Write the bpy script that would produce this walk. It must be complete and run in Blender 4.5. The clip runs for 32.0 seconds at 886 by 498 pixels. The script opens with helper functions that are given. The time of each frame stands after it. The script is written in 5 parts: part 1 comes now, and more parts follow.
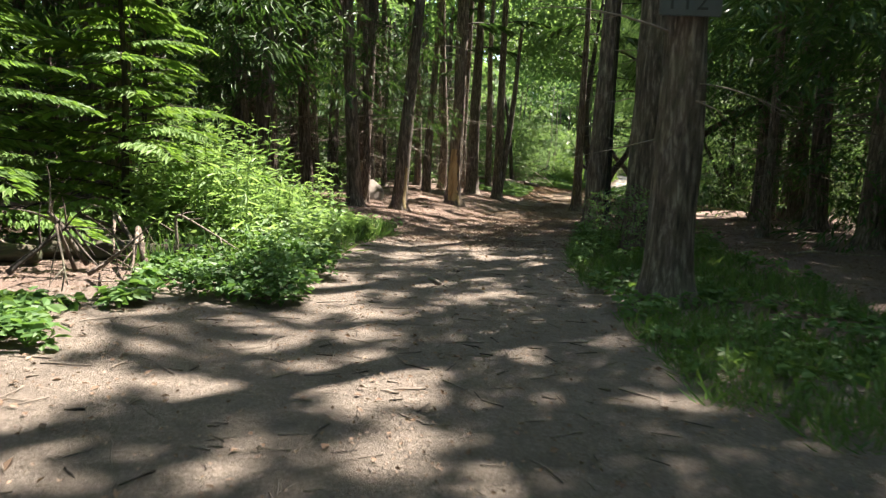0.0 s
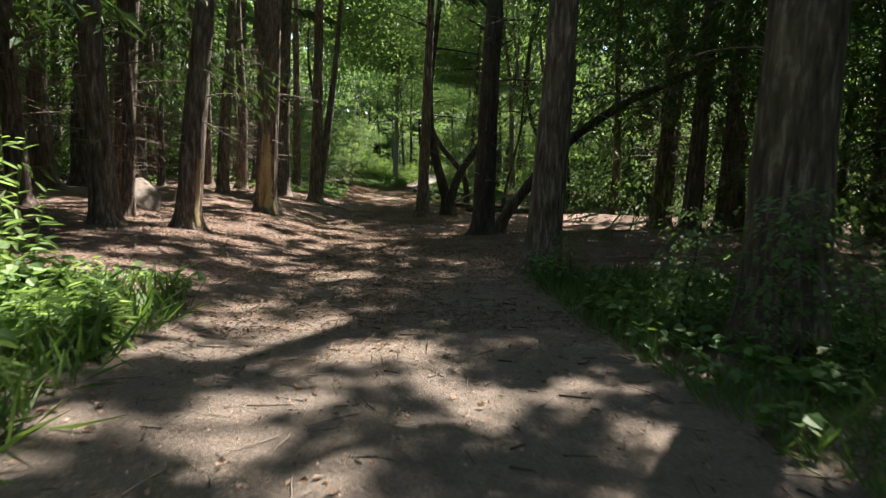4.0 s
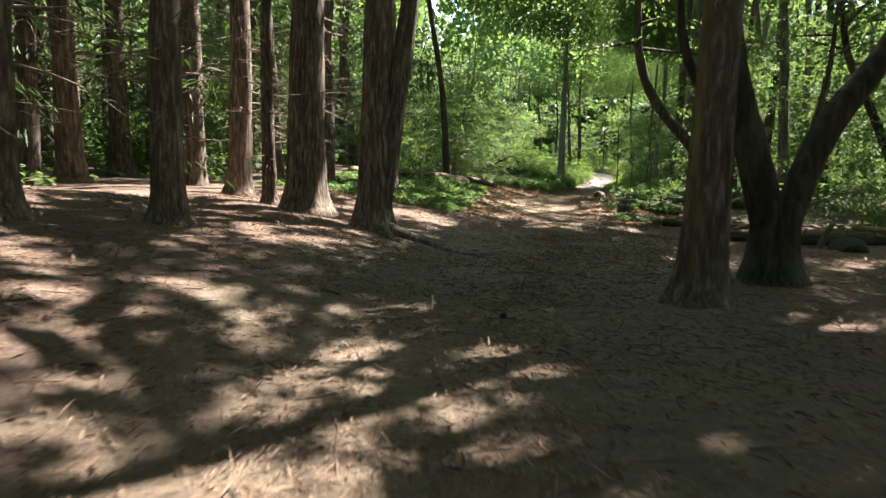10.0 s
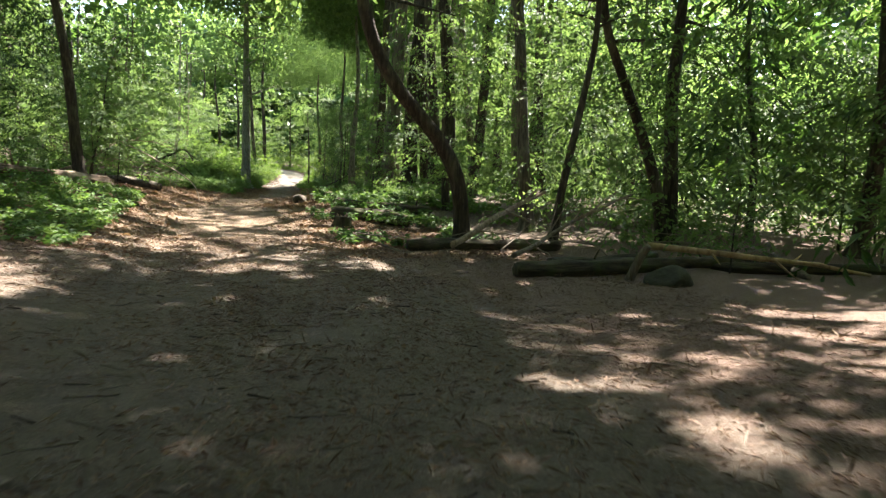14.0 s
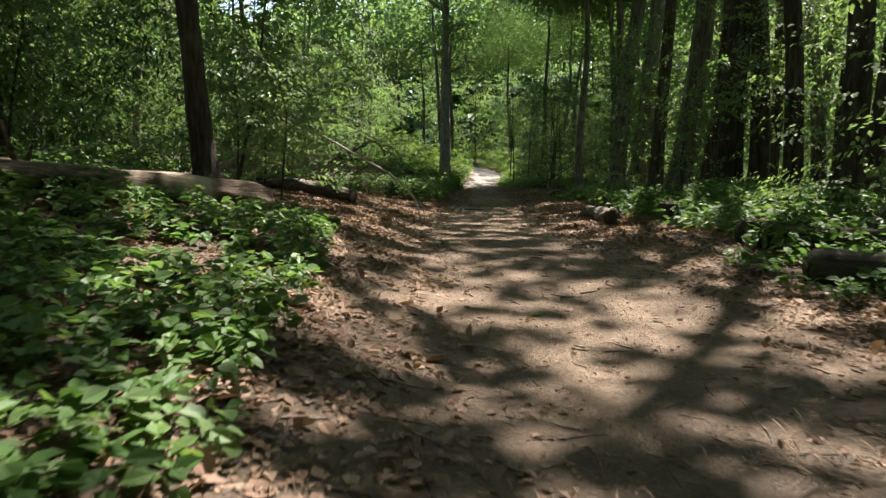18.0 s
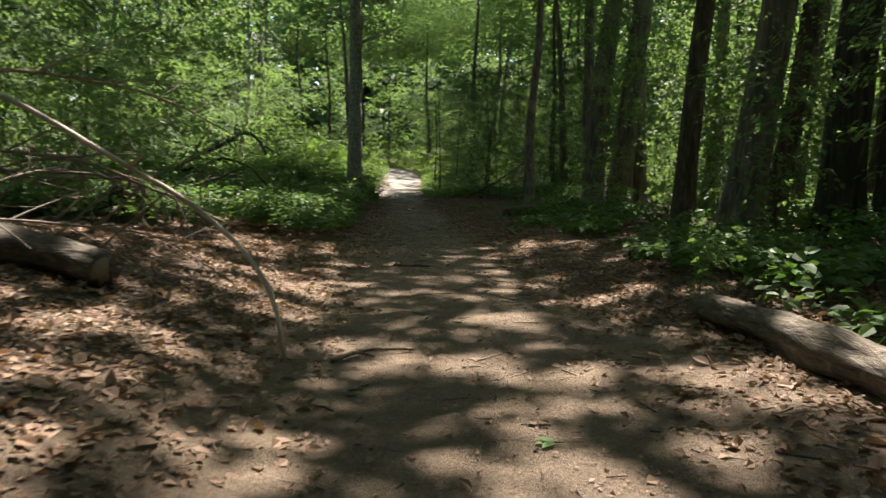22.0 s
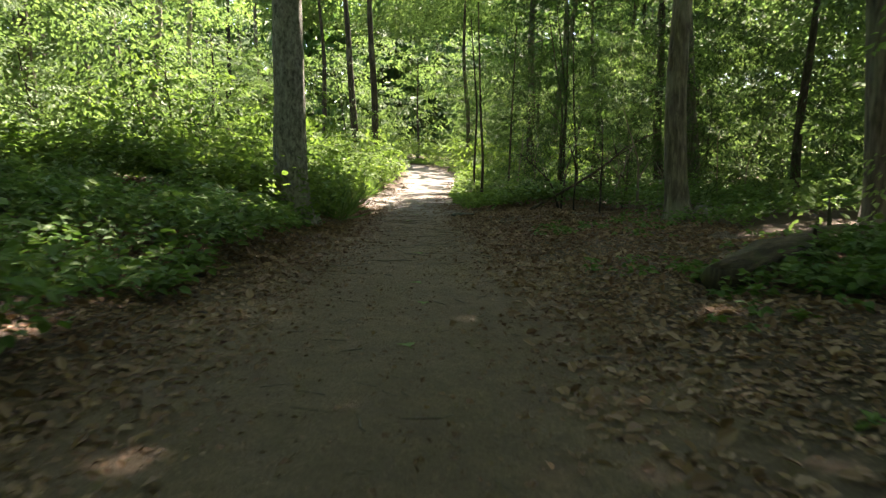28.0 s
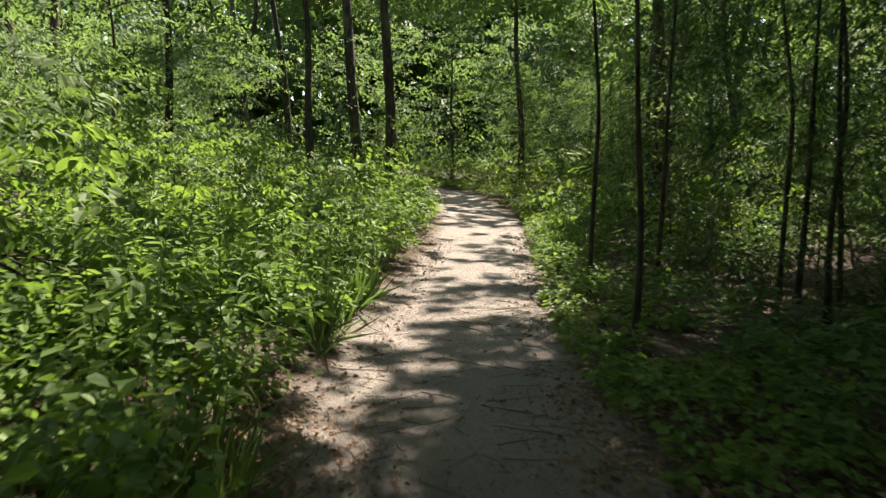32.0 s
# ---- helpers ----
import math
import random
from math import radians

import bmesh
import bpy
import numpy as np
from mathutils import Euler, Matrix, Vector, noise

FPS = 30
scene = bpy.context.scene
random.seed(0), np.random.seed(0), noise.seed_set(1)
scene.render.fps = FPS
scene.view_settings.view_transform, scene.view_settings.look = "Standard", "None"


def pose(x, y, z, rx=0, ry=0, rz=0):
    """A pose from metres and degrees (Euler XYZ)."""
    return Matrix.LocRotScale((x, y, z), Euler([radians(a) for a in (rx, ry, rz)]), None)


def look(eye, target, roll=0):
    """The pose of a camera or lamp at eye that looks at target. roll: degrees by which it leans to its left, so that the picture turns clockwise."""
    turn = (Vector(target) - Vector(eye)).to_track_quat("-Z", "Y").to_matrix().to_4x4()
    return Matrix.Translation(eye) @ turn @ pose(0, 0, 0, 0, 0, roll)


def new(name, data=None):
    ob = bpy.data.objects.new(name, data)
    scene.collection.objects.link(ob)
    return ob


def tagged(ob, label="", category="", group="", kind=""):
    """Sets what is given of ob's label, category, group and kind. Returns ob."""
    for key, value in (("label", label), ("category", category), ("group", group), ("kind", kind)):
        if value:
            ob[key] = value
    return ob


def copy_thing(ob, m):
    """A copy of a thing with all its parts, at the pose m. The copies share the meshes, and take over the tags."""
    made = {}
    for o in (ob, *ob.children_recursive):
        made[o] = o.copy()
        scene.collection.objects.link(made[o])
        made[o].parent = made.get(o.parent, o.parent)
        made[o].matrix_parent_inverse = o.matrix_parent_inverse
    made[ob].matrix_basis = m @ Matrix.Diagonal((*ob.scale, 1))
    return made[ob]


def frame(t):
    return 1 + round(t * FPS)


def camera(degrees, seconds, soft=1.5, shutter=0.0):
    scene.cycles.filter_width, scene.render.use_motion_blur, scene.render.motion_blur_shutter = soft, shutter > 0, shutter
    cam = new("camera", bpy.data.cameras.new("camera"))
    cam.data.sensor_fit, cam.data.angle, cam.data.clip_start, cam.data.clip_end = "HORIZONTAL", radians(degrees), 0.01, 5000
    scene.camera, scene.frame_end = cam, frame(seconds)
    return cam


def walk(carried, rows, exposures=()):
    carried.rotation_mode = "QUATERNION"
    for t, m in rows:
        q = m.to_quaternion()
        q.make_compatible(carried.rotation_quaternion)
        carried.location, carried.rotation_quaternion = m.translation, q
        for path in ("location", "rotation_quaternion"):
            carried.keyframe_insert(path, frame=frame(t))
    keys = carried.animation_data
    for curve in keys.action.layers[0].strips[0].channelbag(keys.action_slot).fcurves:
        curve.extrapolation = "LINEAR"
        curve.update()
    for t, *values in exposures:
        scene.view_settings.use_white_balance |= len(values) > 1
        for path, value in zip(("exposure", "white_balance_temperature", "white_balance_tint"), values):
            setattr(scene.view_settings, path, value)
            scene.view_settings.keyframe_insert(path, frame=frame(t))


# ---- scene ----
cam = camera(64.4, 32.0, 1.35, 0.35)
PATH = [
    (0, (-0.000, -0.000, 1.478), (-0.000, 1.984, 1.226), 2.09),
    (0.5, (-0.138, 0.738, 1.456), (-0.150, 2.722, 1.204), 2.05),
    (1, (-0.240, 1.572, 1.438), (-0.259, 3.556, 1.185), 2.12),
    (1.5, (-0.346, 2.306, 1.415), (-0.325, 4.290, 1.165), 2.20),
    (2, (-0.416, 2.968, 1.400), (-0.296, 4.949, 1.153), 2.22),
    (2.5, (-0.476, 3.559, 1.359), (-0.181, 5.522, 1.120), 2.24),
    (3, (-0.510, 4.156, 1.332), (-0.056, 6.090, 1.097), 2.28),
    (3.5, (-0.504, 4.764, 1.324), (0.028, 6.677, 1.089), 2.40),
    (5.5, (0.151, 8.573, 1.267), (0.778, 10.457, 1.029), 2.39),
    (6, (0.459, 9.811, 1.215), (0.906, 11.745, 0.970), 2.25),
    (6.5, (0.764, 10.893, 1.176), (0.994, 12.864, 0.925), 1.87),
    (7, (1.023, 11.946, 1.137), (1.219, 13.920, 0.886), 1.69),
    (7.5, (1.285, 13.018, 1.077), (1.473, 14.994, 0.829), 1.63),
    (8, (1.513, 14.144, 1.032), (1.659, 16.123, 0.785), 1.64),
    (8.5, (1.747, 15.257, 0.976), (1.888, 17.237, 0.732), 1.67),
    (9, (1.946, 16.341, 0.940), (2.084, 18.321, 0.696), 1.74),
    (9.5, (2.139, 17.422, 0.893), (2.272, 19.403, 0.651), 1.72),
    (10, (2.240, 18.615, 0.857), (2.375, 20.595, 0.610), 1.78),
    (10.5, (2.225, 19.829, 0.826), (2.352, 21.809, 0.580), 2.14),
    (11, (2.024, 20.412, 0.811), (2.341, 22.372, 0.571), 2.46),
    (11.5, (1.908, 20.708, 0.823), (2.481, 22.611, 0.595), 2.65),
    (12, (1.920, 21.000, 0.824), (2.749, 22.807, 0.609), 2.81),
    (12.5, (2.130, 21.459, 0.807), (3.104, 23.193, 0.597), 2.72),
    (13, (2.361, 22.015, 0.801), (3.336, 23.748, 0.587), 2.63),
    (13.5, (2.752, 22.788, 0.763), (3.725, 24.522, 0.545), 2.54),
    (14, (3.265, 23.689, 0.834), (4.235, 25.423, 0.611), 2.39),
    (14.5, (3.824, 24.630, 0.822), (4.737, 26.394, 0.593), 2.14),
    (15, (4.402, 25.621, 0.729), (4.889, 27.547, 0.493), 1.85),
    (15.5, (4.829, 26.517, 0.695), (5.205, 28.467, 0.456), 1.46),
    (15.6, (4.795, 26.761, 0.694), (5.172, 28.710, 0.455), 1.46),
    (15.7, (4.757, 27.032, 0.692), (5.135, 28.982, 0.453), 1.44),
    (15.8, (4.717, 27.318, 0.690), (5.097, 29.267, 0.450), 1.41),
    (15.9, (4.677, 27.603, 0.688), (5.059, 29.552, 0.448), 1.38),
    (16, (4.637, 27.889, 0.686), (5.022, 29.836, 0.446), 1.33),
    (16.1, (4.597, 28.174, 0.684), (4.985, 30.121, 0.443), 1.28),
    (16.2, (4.557, 28.459, 0.682), (4.949, 30.406, 0.440), 1.23),
    (16.3, (4.517, 28.745, 0.680), (4.913, 30.690, 0.438), 1.17),
    (16.4, (4.477, 29.030, 0.679), (4.877, 30.975, 0.435), 1.11),
    (16.5, (4.437, 29.316, 0.677), (4.841, 31.259, 0.432), 1.05),
    (16.6, (4.397, 29.601, 0.675), (4.806, 31.543, 0.430), 0.99),
    (16.7, (4.357, 29.886, 0.673), (4.770, 31.828, 0.427), 0.92),
    (16.8, (4.317, 30.172, 0.671), (4.734, 32.112, 0.424), 0.87),
    (16.9, (4.277, 30.457, 0.669), (4.698, 32.397, 0.422), 0.81),
    (17, (4.237, 30.743, 0.667), (4.661, 32.681, 0.419), 0.76),
    (17.1, (4.197, 31.028, 0.665), (4.624, 32.966, 0.417), 0.72),
    (17.2, (4.157, 31.314, 0.663), (4.586, 33.251, 0.414), 0.68),
    (17.3, (4.116, 31.599, 0.661), (4.548, 33.536, 0.412), 0.65),
    (17.4, (4.079, 31.866, 0.660), (4.512, 33.802, 0.410), 0.64),
    (17.5, (4.047, 32.095, 0.658), (4.480, 34.031, 0.408), 0.63),
    (18, (4.122, 33.009, 0.635), (4.668, 34.917, 0.387), 0.72),
    (18.5, (4.355, 33.787, 0.633), (4.906, 35.693, 0.385), 0.76),
    (19, (4.764, 34.682, 0.588), (5.308, 36.590, 0.341), 0.74),
    (19.5, (5.271, 35.995, 0.535), (5.807, 37.906, 0.289), 0.86),
    (20, (5.691, 37.342, 0.656), (6.218, 39.255, 0.409), 0.92),
    (20.5, (6.004, 38.579, 0.750), (6.524, 40.494, 0.501), 1.00),
    (21, (6.059, 39.121, 0.764), (6.625, 41.023, 0.514), 1.23),
    (21.5, (6.027, 39.412, 0.768), (6.619, 41.306, 0.517), 1.29),
    (22, (6.069, 39.810, 0.751), (6.856, 41.632, 0.504), 1.67),
    (22.5, (6.202, 40.434, 0.696), (7.099, 42.205, 0.452), 1.94),
    (23, (6.529, 41.415, 0.622), (7.424, 43.187, 0.381), 1.82),
    (23.5, (6.918, 42.387, 0.579), (7.811, 44.160, 0.337), 1.76),
    (24, (7.318, 43.442, 0.555), (8.213, 45.214, 0.311), 1.67),
    (24.5, (7.754, 44.448, 0.525), (8.646, 46.221, 0.280), 1.54),
    (26.5, (9.335, 47.597, 0.477), (10.162, 49.401, 0.230), 0.76),
    (27, (9.815, 48.526, 0.425), (10.624, 50.338, 0.180), 0.52),
    (27.5, (10.343, 49.706, 0.373), (11.052, 51.560, 0.127), 0.50),
    (28, (10.824, 50.891, 0.304), (11.491, 52.761, 0.061), 0.49),
    (28.5, (11.310, 52.157, 0.241), (11.965, 54.031, -0.001), 0.56),
    (29, (11.770, 53.523, 0.194), (12.393, 55.408, -0.045), 0.52),
    (29.5, (12.176, 54.747, 0.281), (12.794, 56.635, 0.044), 0.43),
    (30, (12.588, 56.098, 0.552), (13.204, 57.986, 0.317), 0.35),
    (30.5, (13.005, 57.353, 0.750), (13.610, 59.246, 0.522), 0.30),
    (31, (13.364, 58.615, 0.967), (13.962, 60.510, 0.745), 0.16),
    (31.5, (13.610, 59.777, 0.997), (14.204, 61.674, 0.773), 0.20),
    (32, (13.758, 61.017, 1.007), (14.349, 62.914, 0.780), 0.30),
]
walk(cam, [(t, look(eye, target, roll)) for t, eye, target, roll in PATH], [(0, 2.5, 6800, 11), (2, 2.15, 6800, 12), (4, 2.15, 6800, 12), (6, 2.45, 6800, 11), (7, 2.4, 6800, 12), (8.5, 2.3, 6800, 11), (10.5, 2.85, 6900, 11), (12, 2.98, 6900, 12), (15, 2.75, 6900, 11), (18, 2.05, 6800, 13), (19, 2.0, 6800, 13), (20, 2.18, 6800, 13), (22, 2.05, 6900, 12), (24, 2.2, 7000, 12), (27, 2.75, 7400, 15), (29, 2.9, 7500, 16), (30, 2.7, 7450, 15), (32, 1.85, 7300, 13)])

# ---- world, sun, exposure ----
SUN_TO = Vector((0.42, 0.40, 0.95)).normalized()
world = bpy.data.worlds.new("sky_world")
scene.world = world
world.use_nodes = True
wn = world.node_tree
sky = wn.nodes.new("ShaderNodeTexSky")
sky.sky_type = "NISHITA"
sky.sun_disc = False
sky.sun_elevation = math.asin(SUN_TO.z)
sky.sun_rotation = math.atan2(SUN_TO.x, SUN_TO.y)
wn.links.new(sky.outputs["Color"], wn.nodes["Background"].inputs["Color"])
wn.nodes["Background"].inputs["Strength"].default_value = 0.088
sun_data = bpy.data.lights.new("sun", "SUN")
sun_data.energy, sun_data.angle, sun_data.color = 5.0, radians(0.65), (1.0, 0.94, 0.87)
sun = new("sun", sun_data)
sun.matrix_world = look(SUN_TO * 60, (0, 0, 0))

# ---- material helpers ----
def mat_base(name):
    m = bpy.data.materials.new(name)
    m.use_nodes = True
    nt = m.node_tree
    return m, nt, nt.nodes["Principled BSDF"]


def node(nt, kind, **kw):
    n = nt.nodes.new(kind)
    for k, v in kw.items():
        n.inputs[k.replace("_", " ")].default_value = v
    return n


def ramp(nt, source, stops):
    r = nt.nodes.new("ShaderNodeValToRGB")
    el = r.color_ramp.elements
    while len(el) < len(stops):
        el.new(0.5)
    for e, (p, c) in zip(el, stops):
        e.position, e.color = p, (*c, 1)
    nt.links.new(source, r.inputs["Fac"])
    return r


def mixc(nt, fac, a, b, mode="MIX"):
    m = nt.nodes.new("ShaderNodeMix")
    m.data_type, m.blend_type = "RGBA", mode
    for sock, v in ((m.inputs[0], fac), (m.inputs[6], a), (m.inputs[7], b)):
        if isinstance(v, (int, float)):
            sock.default_value = v
        elif isinstance(v, tuple):
            sock.default_value = (*v, 1)
        else:
            nt.links.new(v, sock)
    return m.outputs[2]


def coords(nt, scale=(1, 1, 1), space="Object"):
    tc = nt.nodes.new("ShaderNodeTexCoord")
    mp = nt.nodes.new("ShaderNodeMapping")
    mp.inputs["Scale"].default_value = scale
    nt.links.new(tc.outputs[space], mp.inputs["Vector"])
    return mp.outputs["Vector"]


def noise_tex(nt, vec, scale, detail=5, rough=0.6, dist=0.0):
    n = node(nt, "ShaderNodeTexNoise", Scale=scale, Detail=detail, Roughness=rough, Distortion=dist)
    nt.links.new(vec, n.inputs["Vector"])
    return n.outputs["Fac"]


def bump(nt, height, bsdf, strength=0.6, dist=0.02):
    b = node(nt, "ShaderNodeBump", Strength=strength, Distance=dist)
    nt.links.new(height, b.inputs["Height"])
    nt.links.new(b.outputs["Normal"], bsdf.inputs["Normal"])


def mat_bark(name, dark, mid, light, fine=26.0, lich=(0.3, 0.32, 0.22), lich_amt=0.25, grain=(1, 1, 0.16)):
    m, nt, p = mat_base(name)
    v = coords(nt, grain)
    ridges = noise_tex(nt, v, fine, 6, 0.65, 0.4)
    c = ramp(nt, ridges, [(0.32, dark), (0.52, mid), (0.72, light)]).outputs["Color"]
    patch = ramp(nt, noise_tex(nt, coords(nt, (1, 1, 0.5)), 2.6, 4), [(0.52, (0, 0, 0)), (0.7, (1, 1, 1))]).outputs["Color"]
    fac = nt.nodes.new("ShaderNodeMath")
    fac.operation = "MULTIPLY"
    fac.inputs[1].default_value = lich_amt
    nt.links.new(patch, fac.inputs[0])
    c = mixc(nt, fac.outputs[0], c, lich)
    info = nt.nodes.new("ShaderNodeObjectInfo")
    tone = ramp(nt, info.outputs["Random"], [(0, (0.75, 0.75, 0.75)), (1, (1.2, 1.12, 1.05))]).outputs["Color"]
    c = mixc(nt, 1.0, c, tone, "MULTIPLY")
    nt.links.new(c, p.inputs["Base Color"])
    p.inputs["Roughness"].default_value = 0.92
    bump(nt, ridges, p, 0.9, 0.03)
    return m


def mat_leaf(name, a, b, c, trans=0.48, rough=0.55, spread=1.0):
    """A leaf that lets light through; each leaf has its own tint."""
    m, nt, p = mat_base(name)
    geo = nt.nodes.new("ShaderNodeNewGeometry")
    info = nt.nodes.new("ShaderNodeObjectInfo")
    add = nt.nodes.new("ShaderNodeMath")
    add.operation = "MULTIPLY_ADD"
    nt.links.new(info.outputs["Random"], add.inputs[0])
    add.inputs[1].default_value = 0.15
    half = nt.nodes.new("ShaderNodeMath")
    half.operation = "MULTIPLY"
    half.inputs[1].default_value = 0.35
    nt.links.new(geo.outputs["Random Per Island"], half.inputs[0])
    tint = nt.nodes.new("ShaderNodeMath")
    tint.operation = "MULTIPLY_ADD"
    tint.inputs[1].default_value = 0.55
    nt.links.new(noise_tex(nt, coords(nt), 0.9, 3), tint.inputs[0])
    nt.links.new(half.outputs[0], tint.inputs[2])
    nt.links.new(tint.outputs[0], add.inputs[2])
    col = ramp(nt, add.outputs[0], [(0.08, a), (0.5, b), (0.95, c)]).outputs["Color"]
    nt.links.new(col, p.inputs["Base Color"])
    p.inputs["Roughness"].default_value = rough
    p.inputs["Specular IOR Level"].default_value = 0.3
    t = nt.nodes.new("ShaderNodeBsdfTranslucent")
    warm = mixc(nt, 1.0, col, (1.6, 1.55, 0.95), "MULTIPLY")
    nt.links.new(warm, t.inputs["Color"])
    mix = nt.nodes.new("ShaderNodeMixShader")
    mix.inputs[0].default_value = trans
    nt.links.new(p.outputs[0], mix.inputs[1])
    nt.links.new(t.outputs[0], mix.inputs[2])
    nt.links.new(mix.outputs[0], nt.nodes["Material Output"].inputs["Surface"])
    return m


def mat_plain(name, a, b, scale=12.0, rough=0.85, stretch=(1, 1, 1), strength=0.5, dist=0.02):
    m, nt, p = mat_base(name)
    v = coords(nt, stretch)
    n1 = noise_tex(nt, v, scale, 6)
    big = noise_tex(nt, v, scale * 0.2, 3)
    c = mixc(nt, n1, a, b)
    c = mixc(nt, big, mixc(nt, 0.35, c, (0.02, 0.02, 0.015)), c)
    nt.links.new(c, p.inputs["Base Color"])
    p.inputs["Roughness"].default_value = rough
    bump(nt, n1, p, strength, dist)
    return m


def mat_ground():
    m, nt, p = mat_base("forest_soil")
    pos = coords(nt)
    at = nt.nodes.new("ShaderNodeAttribute")
    at.attribute_name = "tread"
    sep = nt.nodes.new("ShaderNodeSeparateColor")
    nt.links.new(at.outputs["Color"], sep.inputs["Color"])
    fine = noise_tex(nt, pos, 60, 8, 0.78, 0.6)
    mid = noise_tex(nt, pos, 7.0, 8, 0.68, 0.4)
    broad = noise_tex(nt, pos, 0.9, 4)
    soil = ramp(nt, fine, [(0.3, (0.1, 0.078, 0.062)), (0.55, (0.27, 0.213, 0.172)), (0.75, (0.48, 0.405, 0.345))]).outputs["Color"]
    soil = mixc(nt, ramp(nt, mid, [(0.42, (0, 0, 0)), (0.62, (1, 1, 1))]).outputs["Color"], mixc(nt, 0.4, soil, (0.1, 0.08, 0.066)), soil)
    needles = ramp(nt, noise_tex(nt, coords(nt, (1, 1, 1)), 70, 6, 0.75, 1.2), [(0.32, (0.05, 0.03, 0.022)), (0.5, (0.19, 0.122, 0.094)), (0.72, (0.47, 0.35, 0.28))]).outputs["Color"]
    mould = ramp(nt, noise_tex(nt, pos, 30, 6, 0.7, 0.8), [(0.3, (0.03, 0.022, 0.015)), (0.55, (0.11, 0.08, 0.054)), (0.76, (0.28, 0.21, 0.15))]).outputs["Color"]
    soil = mixc(nt, 1.0, soil, mixc(nt, sep.outputs[2], (1.05, 0.95, 0.78), (0.98, 1.0, 0.98)), "MULTIPLY")
    soil = mixc(nt, at.outputs["Alpha"], soil, mixc(nt, 0.55, soil, (0.33, 0.31, 0.285)))
    forest = mixc(nt, sep.outputs[1], mould, needles)
    # a ragged edge between tread and forest floor
    edge = nt.nodes.new("ShaderNodeMath")
    edge.operation = "MULTIPLY_ADD"
    nt.links.new(mid, edge.inputs[0])
    edge.inputs[1].default_value = 0.9
    nt.links.new(sep.outputs[0], edge.inputs[2])
    fac = ramp(nt, edge.outputs[0], [(0.72, (0, 0, 0)), (1.02, (1, 1, 1))]).outputs["Color"]
    c = mixc(nt, fac, forest, soil)
    c = mixc(nt, ramp(nt, broad, [(0.4, (0, 0, 0)), (0.7, (1, 1, 1))]).outputs["Color"], mixc(nt, 0.2, c, (0.07, 0.052, 0.038)), c)
    nt.links.new(c, p.inputs["Base Color"])
    p.inputs["Roughness"].default_value = 0.95
    h = nt.nodes.new("ShaderNodeMath")
    h.operation = "MULTIPLY_ADD"
    nt.links.new(mid, h.inputs[0])
    h.inputs[1].default_value = 2.0
    nt.links.new(fine, h.inputs[2])
    bump(nt, h.outputs[0], p, 1.0, 0.03)
    return m


SOIL = mat_ground()
BARK_CEDAR = mat_bark("cedar_bark", (0.025, 0.018, 0.014), (0.115, 0.089, 0.073), (0.36, 0.31, 0.27), 26)
BARK_GREY = mat_bark("grey_bark", (0.035, 0.031, 0.025), (0.13, 0.116, 0.096), (0.29, 0.265, 0.225), 20, (0.33, 0.36, 0.27), 0.5)
BARK_DARK = mat_bark("dark_bark", (0.014, 0.011, 0.009), (0.05, 0.04, 0.032), (0.13, 0.108, 0.087), 22)
SCAR = mat_bark("bare_wood", (0.17, 0.115, 0.06), (0.42, 0.305, 0.165), (0.56, 0.45, 0.28), 9, (0.3, 0.31, 0.1), 0.6)
SCAR_OLD = mat_bark("old_bare_wood", (0.05, 0.042, 0.022), (0.17, 0.135, 0.068), (0.32, 0.26, 0.14), 8, (0.075, 0.062, 0.032), 0.85)
BARK_PALE = mat_bark("pale_scaly_bark", (0.05, 0.046, 0.04), (0.29, 0.28, 0.25), (0.54, 0.525, 0.48), 20, (0.36, 0.37, 0.31), 0.6, (1, 1, 0.55))
LOG_BARK = mat_bark("log_bark", (0.03, 0.022, 0.016), (0.12, 0.088, 0.062), (0.3, 0.235, 0.175), 20, (0.45, 0.39, 0.3), 0.75, (0.16, 1, 1))
LOG_PALE = mat_bark("pale_log_bark", (0.035, 0.03, 0.023), (0.13, 0.11, 0.086), (0.32, 0.285, 0.235), 18, (0.06, 0.05, 0.035), 0.8, (0.3, 1, 1))
LOG_DARK = mat_bark("rotten_log", (0.014, 0.012, 0.009), (0.05, 0.042, 0.028), (0.12, 0.105, 0.06), 14, (0.05, 0.075, 0.02), 0.8, (0.2, 1, 1))
DEADWOOD = mat_bark("weathered_wood", (0.09, 0.07, 0.055), (0.23, 0.185, 0.145), (0.4, 0.34, 0.28), 24, (0.2, 0.24, 0.12), 0.4)
# pale buff: the sun on the arching branch is put into the colour
SUNLIT_TWIG = mat_plain("sunlit_twig", (0.3, 0.24, 0.19), (0.6, 0.5, 0.42), 26, 0.75)
TWIG = mat_plain("dry_twig", (0.11, 0.085, 0.065), (0.28, 0.23, 0.185), 40, 0.85)
ROCK_MOSS = mat_plain("mossy_stone", (0.016, 0.017, 0.011), (0.058, 0.06, 0.037), 10, 0.95, (1, 1, 1), 0.8, 0.03)
ROCK_BROWN = mat_plain("weathered_boulder", (0.07, 0.058, 0.048), (0.27, 0.225, 0.185), 7, 0.92, (1, 1, 1), 0.8, 0.04)
ROCK = mat_plain("field_stone", (0.15, 0.145, 0.13), (0.36, 0.35, 0.31), 14, 0.9, (1, 1, 1), 0.7, 0.03)
LEAF_MAPLE = mat_leaf("maple_leaf", (0.05, 0.098, 0.044), (0.1, 0.172, 0.07), (0.18, 0.265, 0.108))
LEAF_BUSH = mat_leaf("bush_leaf", (0.045, 0.1, 0.024), (0.11, 0.19, 0.046), (0.21, 0.295, 0.075))
